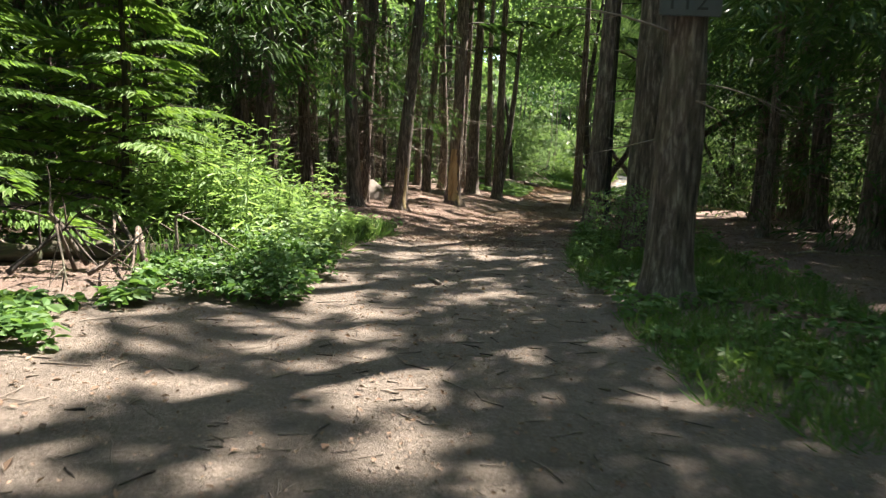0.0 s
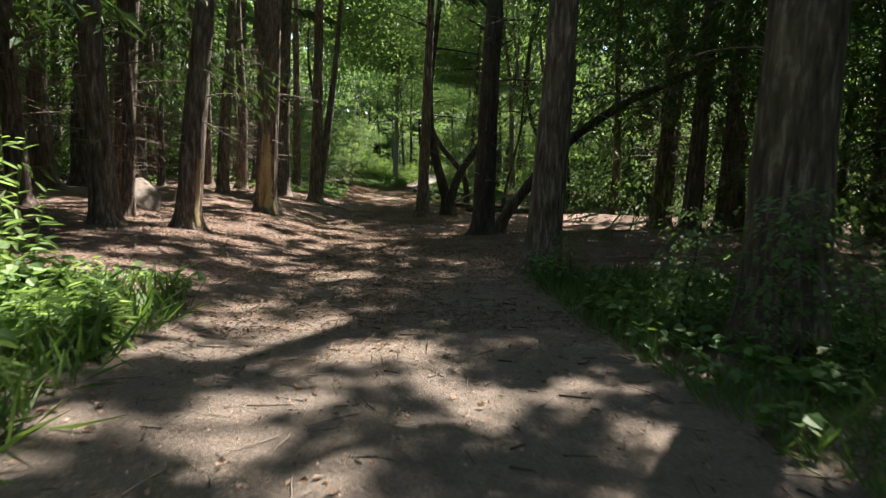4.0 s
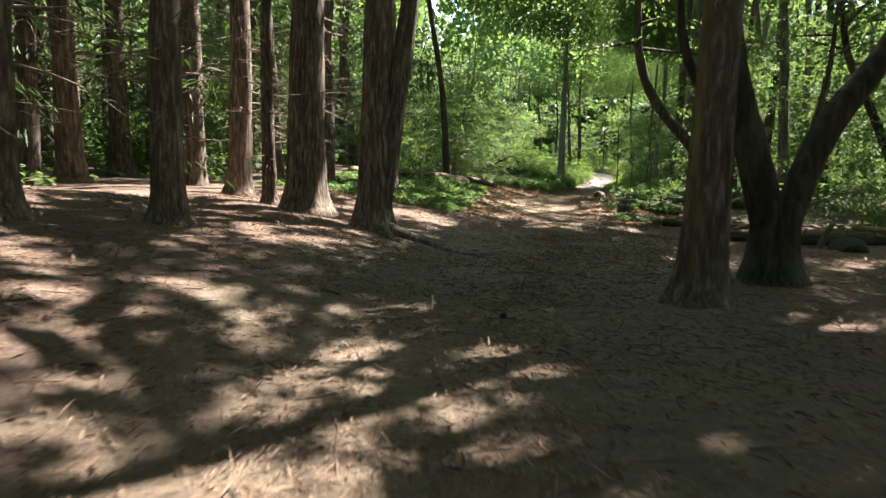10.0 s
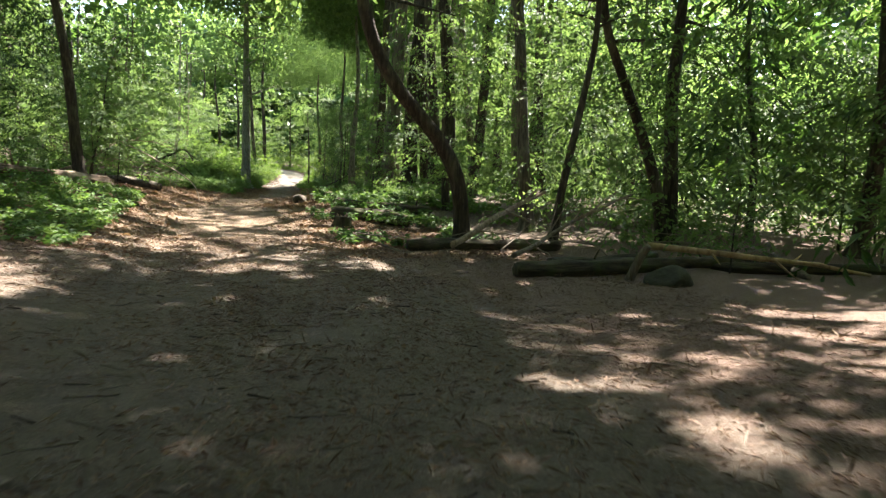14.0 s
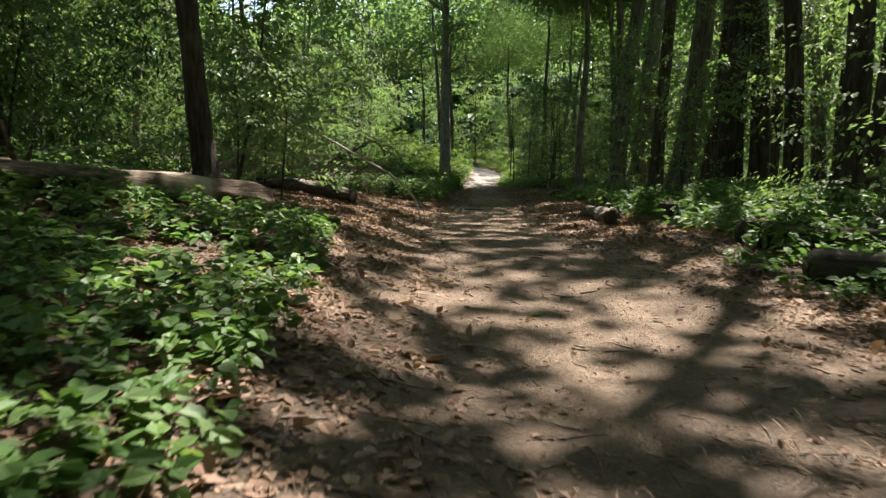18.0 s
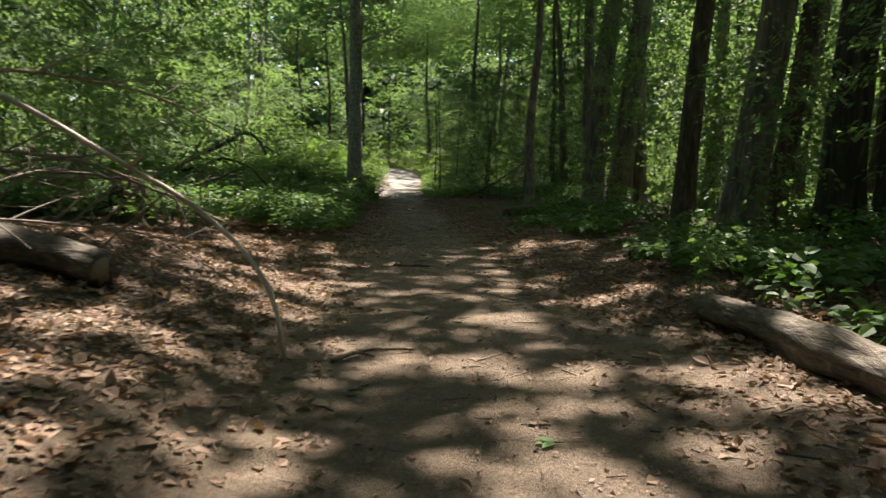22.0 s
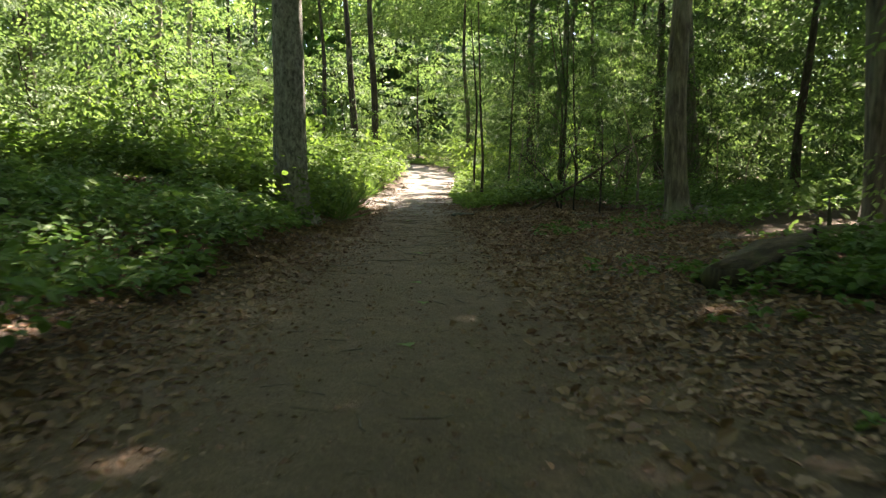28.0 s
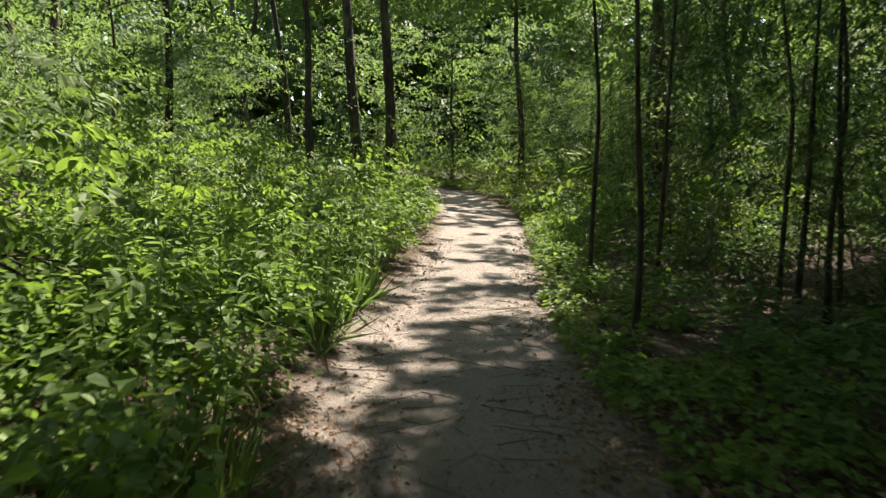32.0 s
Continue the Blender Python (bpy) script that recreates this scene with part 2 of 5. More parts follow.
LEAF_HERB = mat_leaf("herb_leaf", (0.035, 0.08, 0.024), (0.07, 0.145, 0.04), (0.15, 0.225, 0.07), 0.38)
# pale weed green, lightened further to put washed-out sun into the colour
LEAF_WEED_SUN = mat_leaf("sunlit_weed_leaf", (0.065, 0.125, 0.045), (0.13, 0.22, 0.08), (0.24, 0.34, 0.15), 0.42)
LEAF_CEDAR = mat_leaf("conifer_spray", (0.018, 0.045, 0.014), (0.035, 0.08, 0.022), (0.075, 0.135, 0.03), 0.25, 0.55)
GRASS = mat_leaf("grass_blade", (0.035, 0.08, 0.022), (0.065, 0.13, 0.035), (0.15, 0.21, 0.07), 0.35)
LITTER = mat_leaf("dead_leaf", (0.065, 0.037, 0.023), (0.19, 0.117, 0.077), (0.42, 0.31, 0.232), 0.12, 0.75)
SCRAP = mat_leaf("bark_scrap", (0.05, 0.031, 0.02), (0.16, 0.104, 0.07), (0.38, 0.29, 0.22), 0.05, 0.8)
WOOD_END = mat_plain("end_grain", (0.16, 0.115, 0.075), (0.34, 0.27, 0.19), 30, 0.9)
MOSSY = mat_bark("mossy_wood", (0.015, 0.014, 0.01), (0.05, 0.045, 0.028), (0.11, 0.11, 0.05), 16, (0.05, 0.08, 0.02), 0.8)
# hemlock green brightened with sunlight; hemlocks in the shade take conifer_spray
LEAF_HEMLOCK_SUN = mat_leaf("sunlit_hemlock_needle", (0.055, 0.11, 0.028), (0.1, 0.185, 0.042), (0.18, 0.27, 0.06), 0.42, 0.6)
SIGN_FACE = mat_plain("painted_plate", (0.05, 0.058, 0.06), (0.085, 0.095, 0.1), 6, 0.5, strength=0.1)
SIGN_INK = mat_plain("sign_figures", (0.012, 0.014, 0.016), (0.02, 0.022, 0.025), 6, 0.5, strength=0.05)

# ---- lie of the land, in plan units of U metres ----
U = 0.715
TRAIL_X = [(-60, -1), (-20, -0.3), (0, -0.2), (6, -0.15), (11, 0.1), (16, 1.2), (21, 2.3), (26, 3.1), (31, 3.8), (35, 5), (39, 6.1),
           (43, 6.9), (47, 7.7), (52, 8.8), (56, 9.4), (60, 10.6), (64, 12), (69, 13.8), (73, 15.5), (78, 17.1), (83, 18.9), (89, 20.7),
           (94, 22), (100, 24.6), (107, 27.4), (113, 29.0), (119, 29.8), (125, 29.4), (131, 27), (142, 19), (160, 4)]
TRAIL_Z = [(-60, 0.9), (-20, 0.7), (0, 0.65), (8, 0.58), (15, 0.45), (20, 0.25), (24, 0.08), (27, -0.06), (30, -0.09), (32.5, -0.11), (34, -0.04),
           (37, -0.21), (41, -0.27), (45, -0.34), (48, -0.42), (50.5, -0.44), (53, -0.28), (55.5, -0.18), (57, -0.31), (59, -0.39), (62.2, -0.46), (66.5, -0.49),
           (69.5, -0.67), (73, -0.86), (75, -0.93), (78.5, -0.93), (85, -0.95), (93, -0.9), (100, -0.75), (110, -0.3), (125, 0.4), (160, 1.5)]
RISE_LEFT = [(0, 0.05), (12, 0.09), (20, 0.14), (28, 0.2), (38, 0.16), (48, 0.2), (56, 0.27), (63, 0.2), (70, 0.14), (78, 0.17), (85, 0.28),
             (93, 0.17), (105, 0.08)]
RISE_RIGHT = [(0, 0), (16, 0.03), (22, 0.08), (27, 0), (34, 0.03), (38, -0.05), (42, -0.08), (47, -0.04), (54, 0), (60, 0.08), (72, 0.1),
              (82, 0.08), (90, 0.04), (100, 0.04)]
HALF_WIDTH = [(-60, 1.6), (0, 4.3), (5, 3.7), (9, 2.0), (16, 2.0), (25, 2.1), (39, 2.4), (46, 2.3), (56, 2.2), (62, 2.0), (72, 1.9), (82, 1.6), (86, 1.4),
              (94, 1.4), (102, 1.25), (112, 1.15), (124, 1.1), (160, 1)]


def curve1(y, knots):
    """A smooth curve through the knots."""
    ys, vs = zip(*knots)
    return (np.interp(y - 1.6, ys, vs) + 2 * np.interp(y, ys, vs) + np.interp(y + 1.6, ys, vs)) / 4


def vnoise(x, y, scale, seed=0):
    """Value noise of two variables, 0 to 1."""
    x, y = np.asarray(x, float) / scale, np.asarray(y, float) / scale
    ix, iy = np.floor(x).astype(int), np.floor(y).astype(int)
    fx, fy = x - ix, y - iy
    fx, fy = fx * fx * (3 - 2 * fx), fy * fy * (3 - 2 * fy)

    def hsh(a, b):
        n = np.sin(a * 127.1 + b * 311.7 + seed * 74.7) * 43758.5453
        return n - np.floor(n)
    return (hsh(ix, iy) * (1 - fx) + hsh(ix + 1, iy) * fx) * (1 - fy) + (hsh(ix, iy + 1) * (1 - fx) + hsh(ix + 1, iy + 1) * fx) * fy


def vnoise3(x, y, z, scale, seed=0):
    """Value noise of three variables, 0 to 1."""
    k = np.floor(z / scale)
    f = z / scale - k
    f = f * f * (3 - 2 * f)
    return vnoise(x + k * 17.3 * scale, y + k * 5.7 * scale, scale, seed) * (1 - f) + vnoise(x + (k + 1) * 17.3 * scale, y + (k + 1) * 5.7 * scale, scale, seed) * f


def off_trail(x, y):
    return np.asarray(x, float) - curve1(y, TRAIL_X)


def land(x, y):
    x, y = np.asarray(x, float), np.asarray(y, float)
    d = off_trail(x, y)
    q = 5 * np.tanh(np.maximum(abs(d) - 1.3, 0) / 5)
    z = curve1(y, TRAIL_Z) + np.where(d < 0, curve1(y, RISE_LEFT), curve1(y, RISE_RIGHT)) * q
    rough = np.clip(abs(d) / curve1(y, HALF_WIDTH), 0, 1.6)
    z = z + (vnoise(x, y, 1.7, 1) - 0.5) * 0.09 * rough + (vnoise(x, y, 0.55, 2) - 0.5) * (0.012 + 0.03 * rough)
    return z + (vnoise(x, y, 9, 3) - 0.5) * 0.25 * np.clip((abs(d) - 5) / 6, 0, 1)


def gz(x, y):
    return float(land(x, y))


# ---- mesh helpers ----
def mesh_from(name, verts, faces, material, smooth=True):
    """A mesh from arrays of places and of faces that all have as many corners."""
    verts, faces = np.asarray(verts, np.float32) * U, np.asarray(faces, np.int32)
    me = bpy.data.meshes.new(name)
    k = faces.shape[1]
    me.vertices.add(len(verts))
    me.vertices.foreach_set("co", verts.ravel())
    me.loops.add(faces.size)
    me.loops.foreach_set("vertex_index", faces.ravel())
    me.polygons.add(len(faces))
    me.polygons.foreach_set("loop_start", np.arange(0, faces.size, k, dtype=np.int32))
    me.polygons.foreach_set("loop_total", np.full(len(faces), k, np.int32))
    me.polygons.foreach_set("use_smooth", np.full(len(faces), smooth))
    me.materials.append(material)
    me.update(calc_edges=True)
    return me


def joined(parts):
    vs, fs, n = [], [], 0
    for v, f in parts:
        vs.append(np.asarray(v, float))
        fs.append(np.asarray(f, int) + n)
        n += len(v)
    return np.concatenate(vs), np.concatenate(fs)


def part(name, geo, material, parent, label="", smooth=True):
    ob = new(name, mesh_from(name, geo[0], geo[1], material, smooth))
    ob.parent = parent
    if label:
        ob["label"] = label
    return ob


def thing(name, label, category, group="", at=(0, 0, 0), kind=""):
    ob = new(name)
    ob.location = Vector(at) * U
    return tagged(ob, label, category, group, kind)


def smooth_line(points, n):
    """n places along a curve through the points."""
    p = np.array(points, float)
    s = np.r_[0, np.cumsum(np.linalg.norm(np.diff(p, axis=0), axis=1))]
    t = np.linspace(0, s[-1], n)
    out = np.stack([np.interp(t, s, p[:, k]) for k in range(3)], 1)
    for _ in range(3):
        out[1:-1] = (out[:-2] + 2 * out[1:-1] + out[2:]) / 4
    return out


def tube(points, radii, sides=10, rough=0.0, seed=0, cap=True, flute=0.0, lobes=5):
    """A limb along a line; rough: depth of its ridges as a share of the radius."""
    p, r = np.asarray(points, float), np.asarray(radii, float)
    tang = np.gradient(p, axis=0)
    tang /= np.linalg.norm(tang, axis=1)[:, None] + 1e-9
    ref = np.array([1.0, 0, 0]) if abs(tang[0, 0]) < 0.8 else np.array([0, 1.0, 0])
    u = np.cross(tang, ref)
    u /= np.linalg.norm(u, axis=1)[:, None] + 1e-9
    w = np.cross(tang, u)
    a = np.linspace(0, 2 * np.pi, sides, endpoint=False)
    arc = np.r_[0, np.cumsum(np.linalg.norm(np.diff(p, axis=0), axis=1))]
    rr = r[:, None] * np.ones(sides)
    if rough:
        g1 = vnoise(np.cos(a)[None, :] * 3.1 + 9, arc[:, None] * 0.8 + np.sin(a)[None, :] * 3.1, 0.5, seed) - 0.5
        g2 = vnoise(a[None, :] * 3.0 + 0 * arc[:, None], arc[:, None] * 0.7, 0.4, seed + 5) - 0.5
        rr = rr * (1 + rough * (g1 + g2))
    if flute:
        near = np.exp(-np.maximum(arc, 0) / 0.28)[:, None]
        rr = rr * (1 + flute * near * (0.45 + 0.55 * np.cos(lobes * a + seed)[None, :]))
    v = p[:, None, :] + rr[..., None] * (np.cos(a)[None, :, None] * u[:, None] + np.sin(a)[None, :, None] * w[:, None])
    n = len(p)
    i, j = np.meshgrid(np.arange(n - 1), np.arange(sides), indexing="ij")
    j2 = (j + 1) % sides
    f = np.stack([i * sides + j, i * sides + j2, (i + 1) * sides + j2, (i + 1) * sides + j], -1).reshape(-1, 4)
    v = v.reshape(-1, 3)
    if cap:
        for ring, flip in ((0, 1), (n - 1, 0)):
            c = len(v)
            v = np.concatenate([v, p[ring][None]])
            k = np.arange(0, sides, 2)
            q = np.stack([ring * sides + k, ring * sides + (k + 1) % sides, ring * sides + (k + 2) % sides, np.full(len(k), c)], 1)
            f = np.concatenate([f, q[:, ::-1] if flip else q])
    return v, f


def blades(centres, along, normals, length, width, fold=0.25):
    """Pointed leaves: one bent four-cornered face each, along an axis and facing a normal."""
    c, u, n = (np.asarray(q, float) for q in (centres, along, normals))
    u = u / (np.linalg.norm(u, axis=1)[:, None] + 1e-9)
    w = np.cross(n, u)
    w /= np.linalg.norm(w, axis=1)[:, None] + 1e-9
    n = np.cross(u, w)
    length, width = (np.asarray(q, float) * np.ones(len(c)) for q in (length, width))
    l, h = length[:, None], width[:, None]
    v = np.stack([c, c + 0.45 * l * u + 0.5 * h * w + fold * h * n, c + l * u - 0.12 * l * n, c + 0.45 * l * u - 0.5 * h * w + fold * h * n], 1)
    f = np.arange(4 * len(c)).reshape(-1, 4)
    return v.reshape(-1, 3), f


def ovals(centres, along, normals, length, width, fold=0.12, curl=0.15):
    """Rounded leaves of two faces that meet in the midrib."""
    c, u, n = (np.asarray(q, float) for q in (centres, along, normals))
    u = u / (np.linalg.norm(u, axis=1)[:, None] + 1e-9)
    w = np.cross(n, u)
    w /= np.linalg.norm(w, axis=1)[:, None] + 1e-9
    n = np.cross(u, w)
    length, width = (np.asarray(q, float) * np.ones(len(c)) for q in (length, width))
    l, h = length[:, None], width[:, None]
    spots = [c]
    for s, e in ((0.28, 0.5), (0.68, 0.4)):
        spots.append(c + s * l * u + e * h * w + fold * h * n - curl * s * s * l * n)
    spots.append(c + l * u - curl * l * n)
    for s, e in ((0.68, 0.4), (0.28, 0.5)):
        spots.append(c + s * l * u - e * h * w + fold * h * n - curl * s * s * l * n)
    v = np.stack(spots, 1).reshape(-1, 3)
    b = 6 * np.arange(len(c))[:, None]
    return v, np.concatenate([b + np.array([0, 1, 2, 3]), b + np.array([0, 3, 4, 5])], 1).reshape(-1, 4)


def sprays(rng, c, size, leaf, per, wide=0.62, droop=0.25, tilt=0.3, shape=None):
    """Flat fans of leaves, each on a twig that starts at a place of c and runs off to one side."""
    n = len(c)
    a = rng.uniform(0, 2 * np.pi, n)
    u = np.stack([np.cos(a), np.sin(a), rng.normal(0, tilt, n)], 1)
    w = np.stack([-np.sin(a), np.cos(a), rng.normal(0, tilt, n)], 1)
    up = np.cross(u, w)
    t = np.tile((np.arange(per) + 0.6) / per, n)
    sg = np.tile(np.where(np.arange(per) % 2 == 0, 1.0, -1.0), n)
    s = np.repeat(np.asarray(size, float) * np.ones(n), per)
    u, w, up = (np.repeat(q, per, axis=0) for q in (u, w, up))
    lat = s * 0.42 * np.sin(np.pi * (0.12 + 0.83 * t)) * rng.uniform(0.15, 1.0, n * per)
    p = np.repeat(c, per, axis=0) + u * (s * t)[:, None] + w * (sg * lat)[:, None] + rng.normal(size=(n * per, 3)) * 0.05 * s[:, None]
    p[:, 2] -= droop * s * t * t
    along = u * 0.7 + w * (sg * rng.uniform(0.2, 0.9, n * per))[:, None] - np.array([0, 0, 0.5]) + rng.normal(size=p.shape) * 0.15
    ln = np.repeat(np.asarray(leaf, float) * np.ones(n), per) * rng.uniform(0.6, 1.25, n * per)
    return (shape or blades)(p, along, up * 0.8 + u * 0.5 + rng.normal(size=p.shape) * 0.22, ln, ln * wide * rng.uniform(0.75, 1.1, n * per), 0.12)


def ball_dirs(rng, n, up=0.0):
    v = rng.normal(size=(n, 3))
    v[:, 2] += up
    return v / np.linalg.norm(v, axis=1)[:, None]


# ---- ground ----
def build_ground():
    gx = np.unique(np.r_[np.linspace(-420, -34, 30), np.arange(-34, 60, 0.4), np.linspace(60, 440, 30)])
    gy = np.unique(np.r_[np.linspace(-400, -12, 30), np.arange(-12, 126, 0.4), np.linspace(126, 520, 34)])
    xx, yy = np.meshgrid(gx, gy)
    v = np.stack([xx.ravel(), yy.ravel(), land(xx, yy).ravel()], 1)
    n, m = len(gx), len(gy)
    i, j = np.meshgrid(np.arange(m - 1), np.arange(n - 1), indexing="ij")
    f = np.stack([i * n + j, i * n + j + 1, (i + 1) * n + j + 1, (i + 1) * n + j], -1).reshape(-1, 4)
    ob = new("ground", mesh_from("ground", v, f, SOIL))
    tagged(ob, "trodden brown earth trail through a leaf and needle covered forest floor", "ground", kind="structure")
    d = abs(off_trail(v[:, 0], v[:, 1])) / curve1(v[:, 1], HALF_WIDTH)
    tread = np.clip(1.25 - 0.75 * d, 0, 1) * np.interp(v[:, 1], [11, 16, 26, 31, 40], [1, 0.5, 0.5, 0.95, 1])
    red = np.clip((50 - v[:, 1]) / 8, 0, 1)
    grey = np.interp(v[:, 1], [12, 20, 29, 34, 44, 50, 86, 92], [1, 0.3, 0.3, 1, 1, 0, 0, 1])
    at = ob.data.attributes.new("tread", "FLOAT_COLOR", "POINT")
    at.data.foreach_set("color", np.stack([tread, red, grey, np.clip((v[:, 1] - 87) / 4, 0, 1)], 1).astype(np.float32).ravel())


build_ground()

# ---- trees ----
def trunk_line(rng, h, lean=(0, 0), wob=0.12, n=26):
    z = np.r_[-0.25, -0.1, 0, 0.08, 0.18, 0.3, 0.45, 0.65, np.linspace(0.9, h, n)]
    k = np.clip(z, 0, None) / h
    ph = rng.uniform(0, 6.3, 4)
    x = lean[0] * np.clip(z, 0, None) + wob * (np.sin(3.1 * k + ph[0]) - math.sin(ph[0])) + 0.3 * wob * (np.sin(9 * k + ph[1]) - math.sin(ph[1]))
    y = lean[1] * np.clip(z, 0, None) + wob * (np.sin(2.7 * k + ph[2]) - math.sin(ph[2])) + 0.3 * wob * (np.sin(8 * k + ph[3]) - math.sin(ph[3]))
    return np.stack([x, y, z], 1)


def trunk_radii(z, d, h):
    z = np.clip(z, 0, None)
    return 0.5 * d * (1.0 - 0.72 * (z / h) ** 1.1) * (1 + 0.42 * np.exp(-z / 0.16) + 0.16 * np.exp(-z / 0.7))


def limb(rng, start, direction, length, r0, droop=0.0, n=9, wob=0.12):
    d = np.asarray(direction, float)
    d = d / np.linalg.norm(d)
    s = np.linspace(0, 1, n)[:, None]
    bend = ball_dirs(rng, 1)[0] * wob * length
    p = np.asarray(start) + d * s * length + bend * np.sin(s * 2.6) * 0.5 + np.array([0, 0, -droop * length]) * s**2
    return p, r0 * (1 - 0.85 * np.linspace(0, 1, n))


def maple_crown(rng, tops, h, spread, nlimb, per, size, parent, r0, low=0.42, bark=None):
    """Boughs from the upper trunk and the leaves that they carry."""
    zs, limbs, cents = tops[:, 2], [], []
    for q in range(nlimb):
        z = h * (low + (0.97 - low) * (q + rng.uniform(0, 1)) / nlimb)
        s = np.array([np.interp(z, zs, tops[:, k]) for k in range(3)])
        a = q * 2.4 + rng.uniform(-0.5, 0.5)
        ln = spread * rng.uniform(0.6, 1.1) * (1.1 - 0.5 * (z / h - low) / (1 - low))
        p, r = limb(rng, s, (math.cos(a), math.sin(a), rng.uniform(0.05, 0.6)), ln, r0 * rng.uniform(0.25, 0.4), 0.12)
        limbs.append(tube(p, r, 5, cap=False))
        k = rng.integers(5, 9)
        i = rng.uniform(0.3, 1.0, k)
        cents.append(np.stack([np.interp(i, np.linspace(0, 1, len(p)), p[:, m]) for m in range(3)], 1) + rng.normal(size=(k, 3)) * ln * 0.12)
    part("branchwork", joined(limbs), bark or BARK_DARK, parent)["kind"] = "stuff"
    part("crown", sprays(rng, np.concatenate(cents), spread * 0.35, size * 0.8, per * 2), LEAF_MAPLE, parent, "bright green summer leaves", smooth=False)


def dead_twigs(rng, line, z0, z1, count, length, parent, name="dead_branchwork"):
    geo = []
    for _ in range(count):
        z = rng.uniform(z0, z1)
        s = np.array([np.interp(z, line[:, 2], line[:, k]) for k in range(3)])
        a = rng.uniform(0, 6.3)
        d = np.array([math.cos(a), math.sin(a), rng.uniform(-0.25, 0.3)])
        ln = length * rng.uniform(0.35, 1.2)
        p, r = limb(rng, s, d, ln, rng.uniform(0.008, 0.02), 0.15, 6, 0.16)
        geo.append(tube(p, r, 4, cap=False))
        for _ in range(rng.integers(1, 4)):
            k = rng.integers(1, 5)
            p2, r2 = limb(rng, p[k], d + ball_dirs(rng, 1)[0] * 0.9, ln * rng.uniform(0.2, 0.5), 0.005, 0.1, 4)
            geo.append(tube(p2, r2, 3, cap=False))
    part(name, joined(geo), TWIG, parent, "thin grey dead side branches")["kind"] = "stuff"


def cedar_sprays(rng, line, h, z0, spread, nlimb, parent, r0, per=26):
    limbs, cents, dirs = [], [], []
    for q in range(nlimb):
        z = z0 + (h * 0.98 - z0) * (q + rng.uniform(0, 1)) / nlimb
        s = np.array([np.interp(z, line[:, 2], line[:, k]) for k in range(3)])
        a = q * 2.4 + rng.uniform(-0.6, 0.6)
        ln = spread * (1.05 - 0.8 * (z - z0) / (h - z0)) * rng.uniform(0.7, 1.15)
        p, r = limb(rng, s, (math.cos(a), math.sin(a), 0.12), ln, r0 * 0.16, 0.22)
        limbs.append(tube(p, r, 4, cap=False))
        i = rng.uniform(0.2, 1.0, per)
        c = np.stack([np.interp(i, np.linspace(0, 1, len(p)), p[:, m]) for m in range(3)], 1)
        side = np.cross(p[-1] - p[0], (0, 0, 1))
        side /= np.linalg.norm(side)
        sg = np.where(rng.uniform(size=per) < 0.5, -1, 1)[:, None]
        cents.append(c)
        dirs.append((p[-1] - p[0]) / ln * 0.8 + side * sg * rng.uniform(0.3, 1.0, (per, 1)) + rng.normal(size=(per, 3)) * 0.12 - np.array([0, 0, 0.25]))
    c, d = np.concatenate(cents), np.concatenate(dirs)
    n = ball_dirs(rng, len(c), 2.5)
    part("branchwork", joined(limbs), BARK_DARK, parent)["kind"] = "stuff"
    lnth = spread * 0.3 * rng.uniform(0.6, 1.2, len(c))
    part("crown", blades(c, d, n, lnth, lnth * 0.3, 0.1), LEAF_CEDAR, parent, "flat dark green conifer sprays", smooth=False)


def conifer(name, rng, d, h, at, lean=(0, 0), bark=None, twigs=26, label="", sides=20, turn=0.0, wob=0.12, low=0.45, flute=0.5, group="cedar trees by the trail", limbs=3):
    t = thing(name, label or "tall cedar with shaggy red-brown bark and dead lower branches", "tree", group, at)
    line = trunk_line(rng, h, lean, wob)
    seed = int(rng.integers(0, 99))
    part("trunk", tube(line, trunk_radii(line[:, 2], d, h), sides, 0.16, seed, True, flute, 5), bark or BARK_CEDAR, t)
    if twigs:
        dead_twigs(rng, line, 1.0, h * 0.5, twigs, 1.5, t)
    cedar_sprays(rng, line, h, h * low, 2.7, limbs, t, d * 0.5, 22)
    t.rotation_euler.z = turn
    return t


def maple(name, rng, d, h, at, lean=(0, 0), bark=None, label="", sides=18, wob=0.4, nlimb=13, per=8, spread=3.4, size=0.36, low=0.42, flute=0.35, group="maple trees by the trail"):
    t = thing(name, label or "slender maple with grey-brown bark and a green crown", "tree", group, at)
    line = trunk_line(rng, h, lean, wob)
    part("trunk", tube(line, trunk_radii(line[:, 2], d, h), sides, 0.12, int(rng.integers(0, 99)), True, flute, 5), bark or BARK_GREY, t)
    maple_crown(rng, line, h, spread, nlimb, per, size, t, d * 0.5, low, bark)
    return t


def spot(x, y, dz=-0.02):
    return (x, y, gz(x, y) + dz)


def placed(x, y, turn=0.0, size=1.0, dz=-0.03, tilt=0.0):
    return Matrix.Translation(Vector(spot(x, y, dz)) * U) @ Matrix.Rotation(tilt, 4, "Y") @ Matrix.Rotation(turn, 4, "Z") @ Matrix.Scale(size, 4)


R = np.random.default_rng(7)
# the trees that the trail passes close by
sign_tree = conifer("sign_tree", np.random.default_rng(1), 0.48, 15, spot(2.43, 7.5), (0.004, 0.0), None, 6, "straight pine with furrowed grey-brown bark carrying a number plate", sides=28, wob=0.03, low=0.85, limbs=1)
conifer("leaf_screened_tree", np.random.default_rng(2), 0.6, 16, spot(3.4, 12.0), (0.006, 0), None, 14, "broad dark cedar with young leaves sprouting round its foot", sides=24, wob=0.05, low=0.85, limbs=1)
